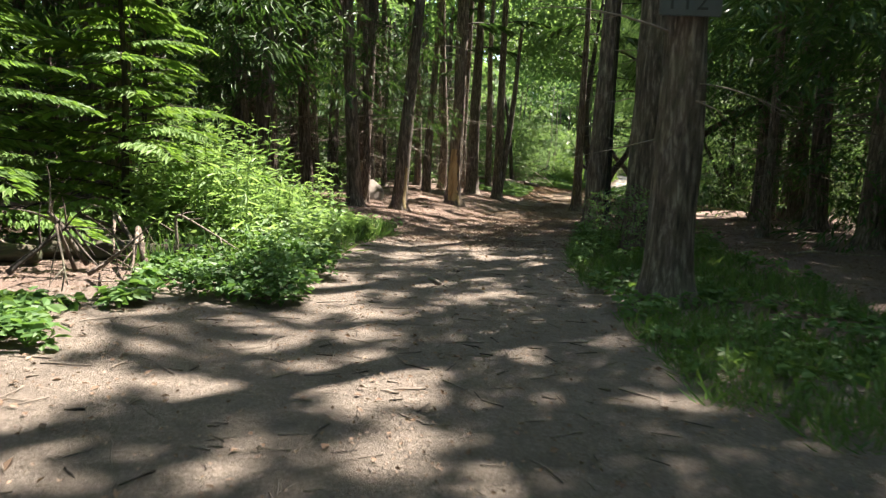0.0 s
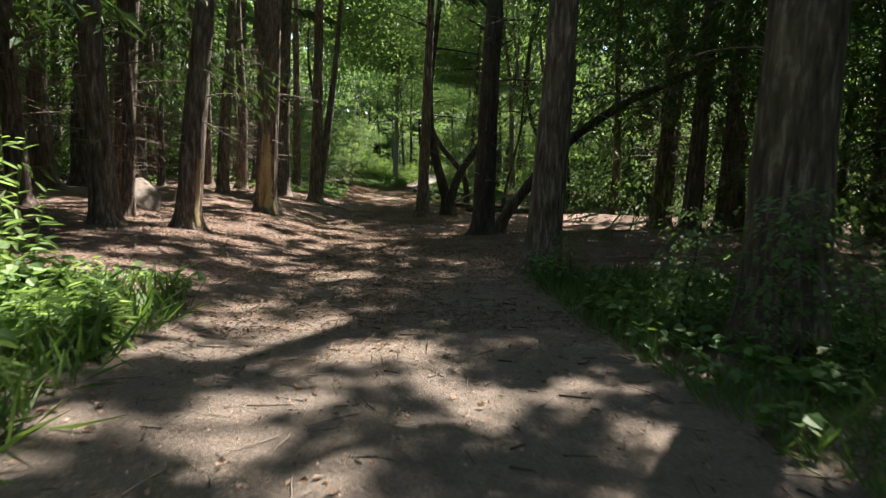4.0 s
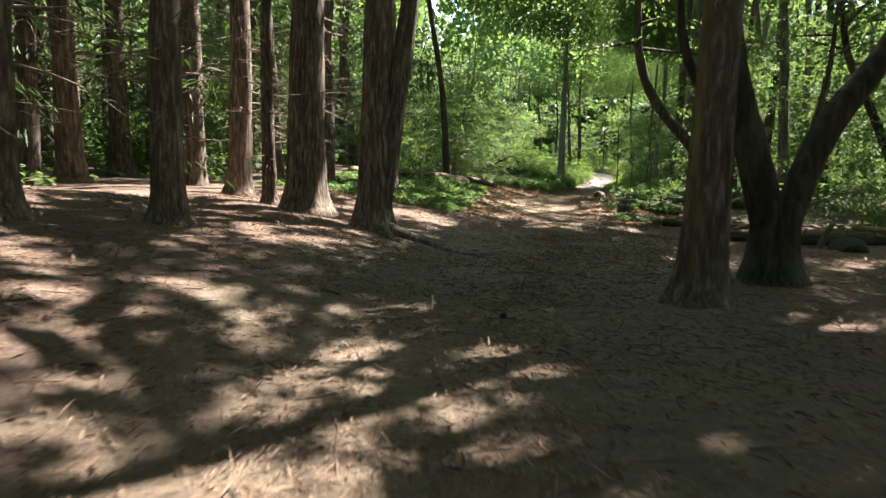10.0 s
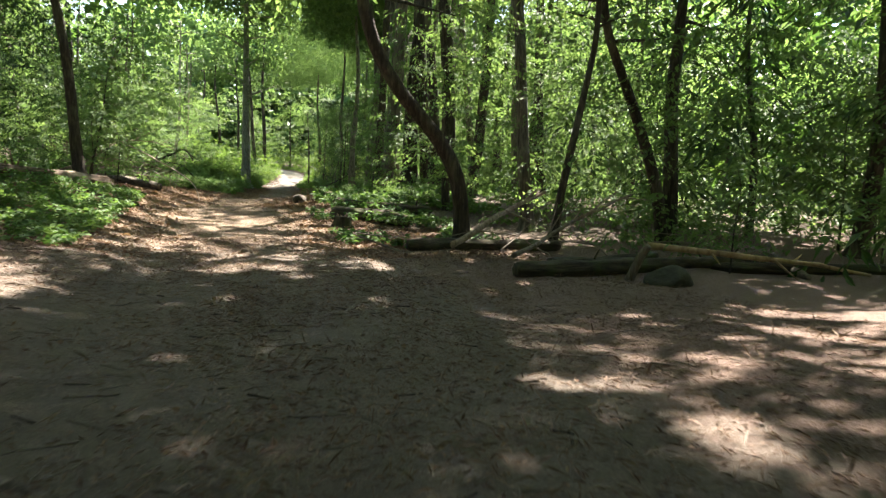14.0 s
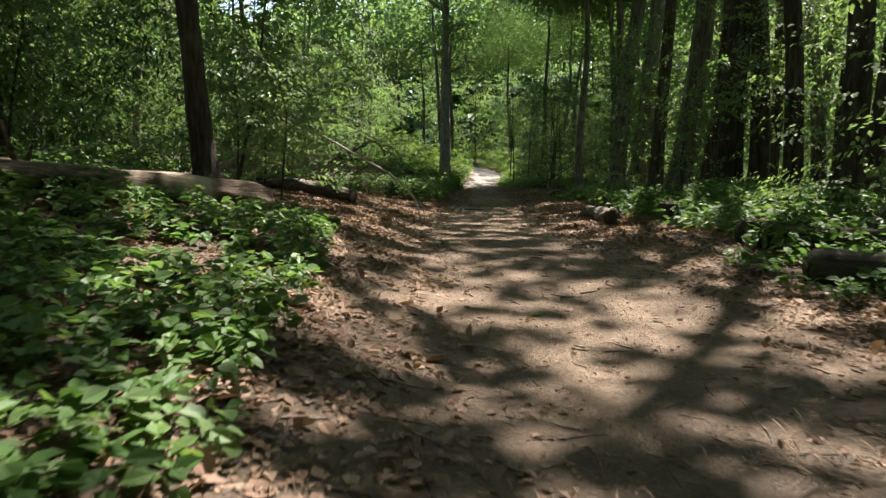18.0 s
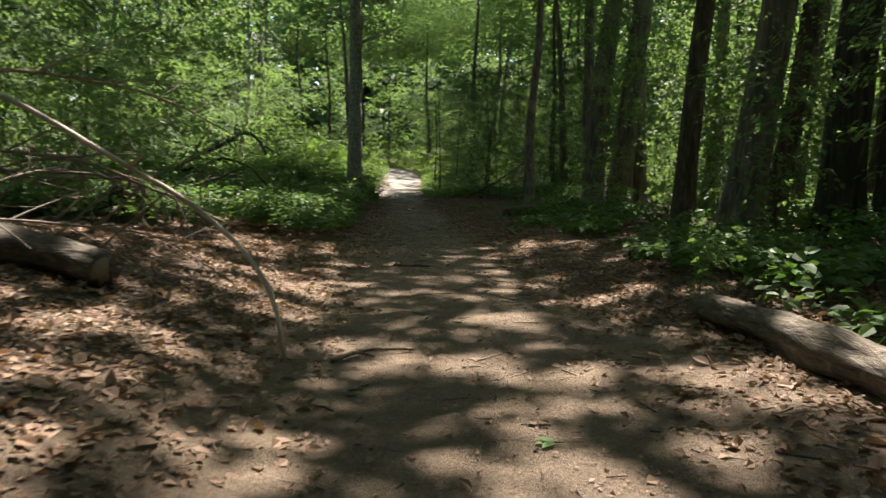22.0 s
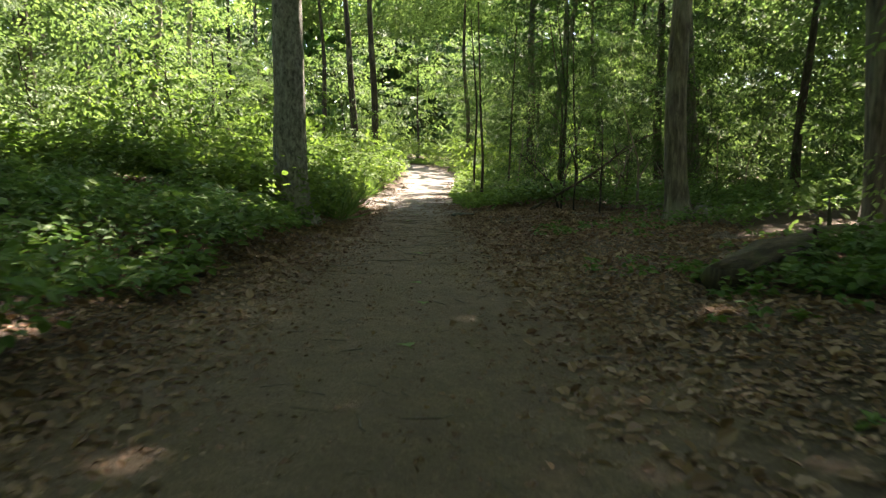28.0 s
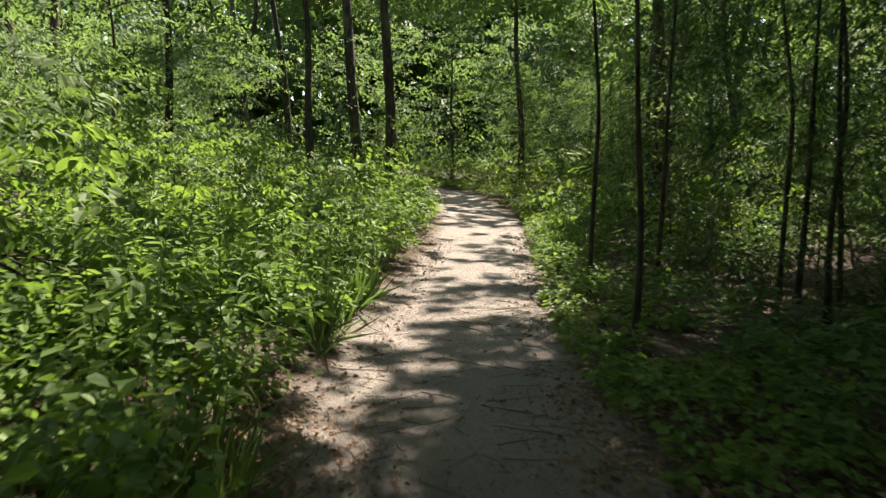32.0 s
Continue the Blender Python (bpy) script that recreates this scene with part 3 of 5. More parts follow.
conifer("cedar_tree", np.random.default_rng(3), 0.44, 14, spot(3.45, 16.45), (0.035, 0), None, 10, "dark cedar leaning slightly over the trail edge", sides=22, wob=0.06)
conifer("leaning_cedar", np.random.default_rng(4), 0.42, 14, spot(-1.38, 21.15), (0.06, 0.02), None, 22, "leaning cedar with a strip of bare yellow wood", sides=22, wob=0.06)
scar_tree = conifer("scarred_cedar", np.random.default_rng(5), 0.54, 15, spot(0.33, 28.4), (0.012, 0), None, 26, "old cedar with a strip of bare yellow wood and spreading roots", sides=28, wob=0.05, flute=0.75)
conifer("dark_cedar", np.random.default_rng(6), 0.52, 14, spot(5.42, 24.2), (0.01, 0), BARK_DARK, 12, "dark cedar standing beside the trail", sides=24, wob=0.06)
twin = conifer("twin_cedar", np.random.default_rng(8), 0.5, 15, spot(2.75, 37.6), (0.012, 0), None, 14, "twin-stemmed cedar with a flared foot and a long surface root", sides=24, wob=0.05, flute=0.8)
conifer("cedar_tree", np.random.default_rng(9), 0.68, 15, spot(1.45, 39.2), (0.004, 0), None, 20, "thick cedar with peeling bark", sides=24, wob=0.06)
conifer("scarred_trailside_tree", np.random.default_rng(10), 0.4, 13, spot(6.06, 32.5), (0.0, 0), None, 6, "straight narrow cedar with patches of bare wood", sides=24, wob=0.04, flute=0.7)


def forked_tree():
    rng = np.random.default_rng(11)
    t = thing("forked_tree", "dark tree forking low into two bent stems", "tree", at=spot(7.4, 33.65))
    foot = smooth_line([(0, 0, -0.3), (0, 0, 0), (-0.03, 0, 0.5), (-0.02, 0, 0.95)], 14)
    part("trunk", tube(foot, np.interp(foot[:, 2], [-0.3, 0, 0.3, 0.95], [0.42, 0.36, 0.27, 0.24]), 20, 0.15, 3, True, 0.4), BARK_DARK, t)
    a = smooth_line([(-0.06, 0, 0.55), (-0.25, 0, 1.2), (-0.62, 0.05, 2.2), (-0.85, 0.1, 3.3), (-0.9, 0.2, 5.0), (-0.6, 0.4, 7.5), (-0.3, 0.6, 10)], 26)
    b = smooth_line([(0.06, 0, 0.6), (0.2, 0, 1.05), (0.42, 0, 1.75), (0.85, 0.0, 2.3), (1.25, 0.05, 2.7), (1.4, 0.1, 3.5), (1.55, 0.2, 5), (1.9, 0.4, 8)], 26)
    part("stem", tube(a, np.linspace(0.2, 0.05, 26), 16, 0.14, 4), BARK_DARK, t)
    part("stem", tube(b, np.linspace(0.17, 0.05, 26), 16, 0.14, 5), BARK_DARK, t)
    c = smooth_line([(-0.5, 0, 1.85), (-0.95, 0.1, 2.05), (-1.2, 0.1, 2.6), (-1.25, 0.2, 3.6)], 12)
    part("limb", tube(c, np.linspace(0.07, 0.03, 12), 8, 0.1, 6), BARK_DARK, t)
    for n, s in enumerate((a, b)):
        maple_crown(rng, s, s[-1, 2], 2.6, 6, 5, 0.26, t, 0.2, 0.62)


forked_tree()


def second_stem():
    s = smooth_line([(0.05, -0.02, 0.1), (0.16, 0.0, 0.8), (0.3, 0, 1.8), (0.5, 0.05, 3.4), (0.72, 0.1, 5.5), (0.95, 0.2, 9)], 24)
    part("stem", tube(s, np.linspace(0.2, 0.07, 24), 16, 0.14, 9), BARK_CEDAR, twin, "paler second stem")
    root = smooth_line([(0.2, -0.1, 0.12), (0.6, -0.45, 0.03), (1.1, -0.75, 0.0), (1.7, -1.3, -0.02), (2.2, -2.1, -0.08)], 24)
    root[:, 2] += 0.02 + land(root[:, 0] + 2.75, root[:, 1] + 37.6) - gz(2.75, 37.6)
    part("root", tube(root, np.linspace(0.1, 0.02, 24), 10, 0.25, 12), BARK_CEDAR, twin, "grey root along the ground")
    root = smooth_line([(0.1, -0.2, 0.12), (0.3, -0.8, 0.0), (0.8, -1.6, -0.02), (1.0, -2.6, -0.08)], 20)
    root[:, 2] += 0.01 + land(root[:, 0] + 2.75, root[:, 1] + 37.6) - gz(2.75, 37.6)
    part("root", tube(root, np.linspace(0.08, 0.02, 20), 10, 0.25, 14), BARK_CEDAR, twin)


second_stem()


def scar(parent, sides, z0, z1, a0, width, seed, name="bare_strip", material=None):
    """A ragged strip of bare wood, or of painted sun, on a trunk, following its ridges a little proud of the bark."""
    base = [o for o in parent.children if o.name.startswith("trunk")][0]
    v = np.array([q.co[:] for q in base.data.vertices]) / U
    v = v[:len(v) // sides * sides].reshape(-1, sides, 3)
    mid = v.mean(axis=1)
    n, k = 40, 9
    rows = []
    for i in range(n):
        f = i / (n - 1)
        z = z0 + (z1 - z0) * f
        q = int(np.clip(np.searchsorted(mid[:, 2], z) - 1, 0, len(mid) - 2))
        g = (z - mid[q, 2]) / (mid[q + 1, 2] - mid[q, 2])
        ring = v[q] * (1 - g) + v[q + 1] * g
        c = mid[q] * (1 - g) + mid[q + 1] * g
        ang = np.arctan2(ring[:, 1] - c[1], ring[:, 0] - c[0])
        rad = np.hypot(ring[:, 0] - c[0], ring[:, 1] - c[1])
        o = np.argsort(ang)
        taper = math.sin(math.pi * (0.03 + 0.94 * f)) ** 0.16
        lo = a0 - 0.5 * width * taper * (0.45 + 0.6 * float(vnoise(z, seed, 0.35, seed)) + 0.45 * float(vnoise(z, seed, 0.07, seed + 2)))
        hi = a0 + 0.5 * width * taper * (0.4 + 0.7 * float(vnoise(z, seed, 0.3, seed + 7)) + 0.45 * float(vnoise(z, seed, 0.06, seed + 9)))
        for j in range(k):
            a = lo + (hi - lo) * j / (k - 1)
            w = (a + math.pi) % (2 * math.pi) - math.pi
            r = float(np.interp(w, ang[o], rad[o], period=2 * math.pi)) + (0.012 if 0 < j < k - 1 else -0.012)
            zz = z + (0.05 * (float(vnoise(a * 5, seed, 0.5, seed + 3)) - 0.5) * (2 if i in (0, n - 1) else 0))
            rows.append((c[0] + r * math.cos(a), c[1] + r * math.sin(a), zz))
    i, j = np.meshgrid(np.arange(n - 1), np.arange(k - 1), indexing="ij")
    f = np.stack([i * k + j, i * k + j + 1, (i + 1) * k + j + 1, (i + 1) * k + j], -1).reshape(-1, 4)
    return part(name, (np.array(rows), f), material or SCAR, parent, "bare yellow wood where the bark has gone, or sun painted as a grey strip")


def bent_tree(name, label, at, points, r0, r1, bark=BARK_DARK, crown=True, seed=0, size=0.24, low=0.45):
    rng = np.random.default_rng(seed)
    t = thing(name, label, "tree", at=spot(*at))
    s = smooth_line([(0, 0, -0.3), (0, 0, 0)] + points, 34)
    r = np.linspace(r0, r1, 34) * (1 + 0.5 * np.exp(-np.clip(s[:, 2], 0, None) / 0.2))
    part("trunk", tube(s, r, 16, 0.14, seed), bark, t)
    if crown:
        maple_crown(rng, s, s[-1, 2], 2.4, 6, 4, size, t, r0, max(low, 0.6))
    return t


bent_tree("crooked_tree", "dark crooked tree bending over towards the trail", (12.5, 46.5),
          [(-0.02, 0, 0.6), (-0.1, 0, 1.3), (-0.22, 0, 1.75), (-0.75, 0.1, 2.5), (-1.5, 0.2, 3.2), (-2.1, 0.3, 4.1), (-2.4, 0.4, 5.2), (-2.5, 0.5, 8)], 0.19, 0.09, seed=21)
bent_tree("thin_leaning_tree", "thin dark sapling leaning aslant", (14.4, 45.7), [(0.15, 0, 1.2), (0.55, 0, 3), (0.9, 0, 4.6), (1.0, 0, 8)], 0.1, 0.04, seed=22)
bent_tree("bowed_tree", "dark tree with a bow in its stem", (18.9, 46.5), [(-0.05, 0, 1), (-0.15, 0, 2.6), (-0.3, 0, 3.6), (-0.2, 0, 5.2), (0.0, 0, 9)], 0.22, 0.09, seed=23)
bent_tree("slanting_tree", "slanting tree crossing behind its neighbour", (18.6, 46.4), [(-0.4, 0, 1.6), (-1.2, 0, 3.2), (-2.4, 0, 5.2), (-3, 0, 8)], 0.17, 0.07, seed=24)
bent_tree("arching_tree", "dark tree arching low over the forest floor", (6.35, 25.7), [(0.15, 0, 0.4), (0.5, -0.02, 0.9), (1.15, -0.1, 1.75), (1.95, -0.15, 2.65), (3.45, -0.35, 3.75), (5.1, -0.6, 4.55), (7.4, -0.9, 5.8)], 0.15, 0.09, seed=25)
maple("trail_end_tree", np.random.default_rng(31), 0.64, 16, spot(16.95, 85.1), (-0.012, 0), BARK_PALE, "straight tree with scaly grey bark standing among bright herbs", sides=28, wob=0.05, low=0.4)

# templates of the forest behind, then their copies
cedars = [conifer("cedar_tree", np.random.default_rng(40 + k), 0.42, 14 + k % 3, spot(-14 - 3 * k, -9 - 2 * k), (0.01 * (k - 2), 0), None, 24, sides=14, group="cedar trees in the woods", limbs=20, wob=0.12 + 0.05 * k) for k in range(4)]
maples = [maple("maple_tree", np.random.default_rng(60 + k), 0.4, 14 + k, spot(30 + 4 * k, -8 - 2 * k), (0.01 * (k - 2), 0), (BARK_GREY, BARK_DARK)[k % 2], sides=14, group="maple trees in the woods") for k in range(4)]
open_cedars = [conifer("cedar_tree", np.random.default_rng(50 + k), 0.42, 14 + k % 3, spot(-16 - 3 * k, -14 - 2 * k), (0.01 * (k - 2), 0), None, 60, sides=14, group="cedar trees in the woods", limbs=3, low=0.75, wob=0.12 + 0.05 * k) for k in range(3)]
open_maples = [maple("maple_tree", np.random.default_rng(70 + k), 0.4, 14 + k, spot(33 + 4 * k, -13 - 2 * k), (0.01 * (k - 2), 0), (BARK_DARK, BARK_GREY, BARK_DARK, BARK_PALE)[k], sides=14, nlimb=4, per=3, low=0.86, spread=3.0, group="maple trees in the woods") for k in range(4)]
taken = [(2.53, 7.5), (3.4, 12.0), (3.45, 16.45), (-1.38, 21.15), (0.33, 28.4), (5.42, 24.2), (2.75, 37.6), (1.45, 39.2), (6.05, 32.75), (7.4, 33.65), (12.5, 46.5), (14.4, 45.7), (18.9, 46.5), (6.35, 25.7), (16.95, 85.1)]


def stand(pool, x, y, diam, base=0.41, pick=-1):
    if -4 < float(off_trail(x, y)) < 13 or y > 20:
        pool = open_cedars if pool is cedars else open_maples
    k = int(R.integers(0, 3)) if pick < 0 else pick
    copy_thing(pool[k], placed(x, y, float(R.uniform(0, 6.3)), diam / base, tilt=float(R.normal(0, 0.03))))
    taken.append((x, y))


for x, y, d in ((-5.2, 27.9, 0.5), (-5.0, 31.2, 0.46), (-2.9, 24.2, 0.42), (-3.9, 41.8, 0.5), (14.5, 30.0, 0.5), (10.0, 19.0, 0.5), (-6.6, 26.6, 0.55), (-2.56, 20.0, 0.38),
                (-4.1, 45.2, 0.5), (-9.2, 48.0, 0.55), (0.75, 39.5, 0.26), (-1.7, 43.4, 0.42), (-1.66, 29.3, 0.11), (16.5, 33.2, 0.5), (12.6, 27.5, 0.5), (-3.5, 29.9, 0.55),
                (-7.7, 48.7, 0.5), (0.42, 34.6, 0.36), (-2.9, 46.0, 0.48), (-0.2, 41.2, 0.46), (1.12, 46.4, 0.42), (8.8, 14.5, 0.45), (11.2, 22.5, 0.45), (-4.6, 17.5, 0.45), (-6.2, 21.5, 0.5), (-3.8, 35.5, 0.45), (-0.3, 52.5, 0.5)):
    stand(cedars, x, y, d)
for x, y, d in ((5.33, 56.5, 0.32), (2.2, 58.5, 0.36), (19.3, 59.5, 0.6), (21.4, 60.8, 0.5), (20.4, 62.3, 0.5), (23.7, 60.4, 0.45), (20.15, 64.6, 0.72), (20.75, 64.05, 0.55),
                (19.47, 66.27, 0.7), (20.62, 66.5, 0.46), (22.3, 65.5, 0.42), (24.4, 65.5, 0.45), (20.0, 68.4, 0.48), (23.2, 68.0, 0.3), (24.85, 71.2, 0.5), (26.5, 74.5, 0.5),
                (22.9, 76.0, 0.72), (23.75, 75.8, 0.74), (24.7, 75.9, 0.64), (24.6, 78.6, 0.5), (24.5, 83.1, 0.44), (28.5, 84.0, 0.22), (27.6, 80.5, 0.3), (30.5, 77.5, 0.42),
                (29.0, 70.5, 0.4), (27.2, 67.5, 0.45), (26.0, 62.5, 0.4), (30.5, 102.2, 0.42), (15.2, 99.5, 0.26), (13.6, 97.5, 0.3), (24.0, 110.0, 0.42), (25.6, 113.5, 0.45), (22.3, 110.0, 0.3)):
    stand(maples, x, y, d, 0.39, 3 if x < 15.3 and y > 90 else 1 if 70 < y < 84 else -1)


def fill_woods():
    """The rest of the wood, thinning out of sight."""
    tries = 0
    for n, x0, x1, y0, y1 in ((26, -17, -5, 19, 50), (16, 6, 15, 9, 25), (16, -18, -8, 50, 72), (14, -14, -6, 6, 20), (12, -10, 4, 112, 128), (10, 36, 48, 112, 130)):
        for _ in range(n * 6):
            x, y = R.uniform(x0, x1), R.uniform(y0, y1)
            x += float(curve1(y, TRAIL_X)) if y < 80 else 12
            if n > 0 and min((x - a) ** 2 + (y - b) ** 2 for a, b in taken) > 1.3 ** 2:
                stand(cedars, x, y, R.uniform(0.2, 0.5))
                n -= 1
    while tries < 2600 and len(taken) < 400:
        tries += 1
        x, y = R.uniform(-34, 58), R.uniform(-14, 130)
        d = float(off_trail(x, y))
        near = 5.5 if y < 105 else 2.5
        if abs(d) < near + R.uniform(0, 4) or min((x - a) ** 2 + (y - b) ** 2 for a, b in taken) < 2.1 ** 2:
            continue
        if abs(d) > 18 and R.uniform() < 0.35:
            continue
        if (76 < y < 106 and -13 < d < 10) or (44 < y < 80 and -9 < d < 0):
            continue
        if y < 52 and (d < 0 or y < 30):
            stand(cedars, x, y, R.uniform(0.25, 0.6))
        else:
            stand(maples, x, y, R.uniform(0.18, 0.52), 0.39)


fill_woods()


# ---- the canopy overhead, added mostly out of view, its gaps placed for sun and shade ----
# share of the ground that the sun reaches, along the trail: far left, left half, right half, far right
OPEN_FAR_LEFT = [(-20, 0.3), (1.5, 0.95), (4.5, 0.95), (6, 0.9), (7.2, 0.75), (8.4, 0.97), (14, 0.85), (16, 0.3), (20.5, 0.26), (22, 0.68), (28, 0.66), (31, 0.45), (34, 0.25), (36, 0.5), (42, 0.5), (46, 0.35), (47.5, 0.24), (49.5, 0.24), (51, 0.45), (57, 0.28), (61, 0.32), (66, 0.4), (72, 0.5), (75, 0.25), (78, 0.22), (84, 0.26),
                 (86, 0.22), (88, 0.14), (89.5, 0.72), (91.5, 0.62), (95, 0.42), (104, 0.55), (115, 0.5)]
OPEN_LEFT = [(-20, 0.3), (1.5, 0.55), (4.5, 0.45), (6, 0.36), (8, 0.42), (10, 0.36), (14, 0.28), (17, 0.24), (20, 0.36), (22, 0.66), (24.5, 0.66), (27, 0.55), (30, 0.4), (32, 0.04), (42, 0.05), (44, 0.3), (47, 0.38), (52, 0.5), (55, 0.48), (58, 0.36), (62, 0.24), (66, 0.28),
             (69, 0.0), (89, 0.0), (91.5, 0.28), (94, 0.58), (103, 0.75), (112, 0.4), (120, 0.2)]
OPEN_RIGHT = [(-20, 0.2), (3, 0.16), (6, 0.22), (8, 0.24), (10, 0.14), (14, 0.08), (17, 0.12), (19, 0.1), (22, 0.06), (24, 0.1), (27, 0.2), (29, 0.08), (31, 0.04), (42, 0.06), (44, 0.28), (47, 0.4), (50, 0.45), (53, 0.55), (57, 0.42), (62, 0.25), (66, 0.3), (69, 0.0),
              (92, 0.0), (94, 0.15), (96, 0.6), (103, 0.75), (112, 0.4), (120, 0.2)]
OPEN_FAR_RIGHT = [(-20, 0.1), (7, 0.1), (10, 0.14), (14, 0.14), (16, 0.04), (22, 0.04), (25, 0.15), (30, 0.1), (33, 0.1), (35, 0.35), (37.5, 0.3), (39.5, 0.04), (42, 0.04), (46, 0.14), (51, 0.75), (58, 0.92), (62, 0.4), (66, 0.15), (69, 0.12), (73, 0.12), (76, 0.04), (84, 0.02), (92, 0.02), (95, 0.3), (110, 0.35)]


def canopy():
    rng = np.random.default_rng(95)
    kx, ky = SUN_TO.x / SUN_TO.z, SUN_TO.y / SUN_TO.z
    for name, n, near, half, s0, s1 in (("canopy", 500000, 0, 4.2, 0.13, 0.22), ("canopy", 280000, 4.2, 15, 0.28, 0.5), ("high_canopy", 110000, 0, 8, 0.35, 0.6), ("outer_canopy", 90000, 15, 44, 0.6, 1.2)):
        yg = rng.uniform(-24, 134, n)
        d = rng.uniform(near, half, n) * np.where(rng.uniform(size=n) < 0.5, -1, 1)
        z = 12.0 + 8 * rng.uniform(size=n)
        xg = curve1(yg, TRAIL_X) + d
        x, y = xg + kx * z, yg + ky * z
        side = np.clip((abs(d) - 1.8) / 1.0, 0, 1)
        half_way = np.clip(d / 1.2 + 0.5, 0, 1)
        lit = (curve1(yg, OPEN_LEFT) * (1 - half_way) + curve1(yg, OPEN_RIGHT) * half_way) * (1 - side)
        lit = lit + np.where(d < 0, curve1(yg, OPEN_FAR_LEFT), curve1(yg, OPEN_FAR_RIGHT)) * side
        airy = np.where(d < 0, np.interp(yg, [21, 22.5, 27, 29, 36, 38, 42, 46, 49, 50.5, 54, 56, 66, 72, 77, 85, 90], [0.08, 0.9, 0.9, 0.1, 0.08, 0.6, 0.6, 0.12, 0.12, 0.7, 0.7, 0.15, 0.15, 0.45, 0.22, 0.3, 0.7]), np.interp(yg, [20, 29, 34, 38, 40, 43, 46, 74, 78, 82, 92, 96], [0.35, 0.25, 0.7, 0.6, 0.0, 0.0, 0.7, 0.75, 0.6, 0.3, 0.3, 0.7]))
        airy = airy * np.clip(3.4 * vnoise(xg, yg, 4.5, 36) - 0.8, 0, 1.6)
        beyond = np.clip((abs(d) - 5) / 2, 0, 1) * (yg > 14)
        lit = lit * (1 - beyond) + airy * beyond
        tuft = vnoise(xg, yg * 0.85, 0.42, 31) * 0.46 + vnoise(xg, yg, 0.2, 32) * 0.34 + vnoise(xg, yg, 1.6, 33) * 0.2
        keep = tuft > np.interp(lit, [0, 0.03, 0.1, 0.2, 0.35, 0.5, 0.7, 0.85, 1], [0, 0.18, 0.3, 0.37, 0.45, 0.53, 0.61, 0.68, 0.9])
        # extra leaf layer, added only where the ground must stay dark
        if name == "high_canopy":
            keep = (lit < 0.1) & ((yg > 26) | (d < 3))
        if name == "outer_canopy":
            keep = vnoise(x, y, 8, 34) > np.where((yg < 24) | ((d < 0) & (yg < 56)), 0.25, 0.6)
        c = np.stack([x, y, z], 1)[keep]
        s = rng.uniform(s0, s1, len(c))
        ob = new(name, mesh_from(name, *blades(c, ball_dirs(rng, len(c), -0.3), ball_dirs(rng, len(c)) * 0.8 + np.array(SUN_TO) * 1.6, s, s * 0.7), LEAF_MAPLE, False))
        tagged(ob, "leaf cover added overhead, its gaps placed for sun and shade on the ground", "canopy", kind="stuff")


canopy()

# ---- saplings and shrubs ----
def sapling(rng, h, nb, per, size, name="maple_sapling", label="young maple sapling with tiers of bright green leaves"):
    t = thing(name, label, "sapling", "saplings in the understory")
    line = smooth_line([(0, 0, -0.1), (0, 0, 0), (*rng.normal(0, 0.06, 2), h * 0.4), (*rng.normal(0, 0.15, 2), h * 0.7), (*rng.normal(0, 0.25, 2), h)], 18)
    part("stem", tube(line, np.linspace(0.012 + h * 0.006, 0.004, 18), 6), BARK_DARK, t)
    geo, cents = [], []
    for q in range(nb):
        z = h * (0.22 + 0.78 * (q + rng.uniform()) / nb)
        s = np.array([np.interp(z, line[:, 2], line[:, k]) for k in range(3)])
        a = q * 2.4 + rng.uniform(-0.4, 0.4)
        ln = (0.28 * h + 0.3) * rng.uniform(0.5, 1.0) * (1.15 - 0.6 * z / h)
        p, r = limb(rng, s, (math.cos(a), math.sin(a), 0.35), ln, 0.009, 0.18, 4)
        geo.append(tube(p, r, 3, cap=False))
        cents += [p[1], p[2], p[3]]
    part("branchwork", joined(geo), BARK_DARK, t)["kind"] = "stuff"
    part("foliage", sprays(rng, np.array(cents), 0.1 * h + 0.3, size, per // 2, 0.66), LEAF_MAPLE, t, smooth=False)
    return t


saplings = [sapling(np.random.default_rng(80 + k), h, nb, per, sz) for k, (h, nb, per, sz) in enumerate(((5.5, 30, 24, 0.17), (4.2, 24, 24, 0.16), (3.0, 18, 22, 0.14), (7.0, 36, 24, 0.19)))]
for k, s in enumerate(saplings):
    s.matrix_basis = placed(-20 - 2 * k, 60 + 5 * k)


def grow_saplings():
    n = 0
    for _ in range(2500):
        if n >= 170:
            break
        x, y = R.uniform(-24, 50), R.uniform(36, 128)
        d = float(off_trail(x, y))
        if abs(d) < 3.4 + R.uniform(0, 3) or (d < 0 and y < 46) or (d > 0 and y < 40):
            continue
        if abs(d) < 5 and y < 92 and R.uniform() < 0.7:
            continue
        copy_thing(saplings[int(R.integers(0, 4))], placed(x, y, float(R.uniform(0, 6.3)), float(R.uniform(0.55, 1.2)), tilt=float(R.normal(0, 0.12))))
        n += 1


grow_saplings()


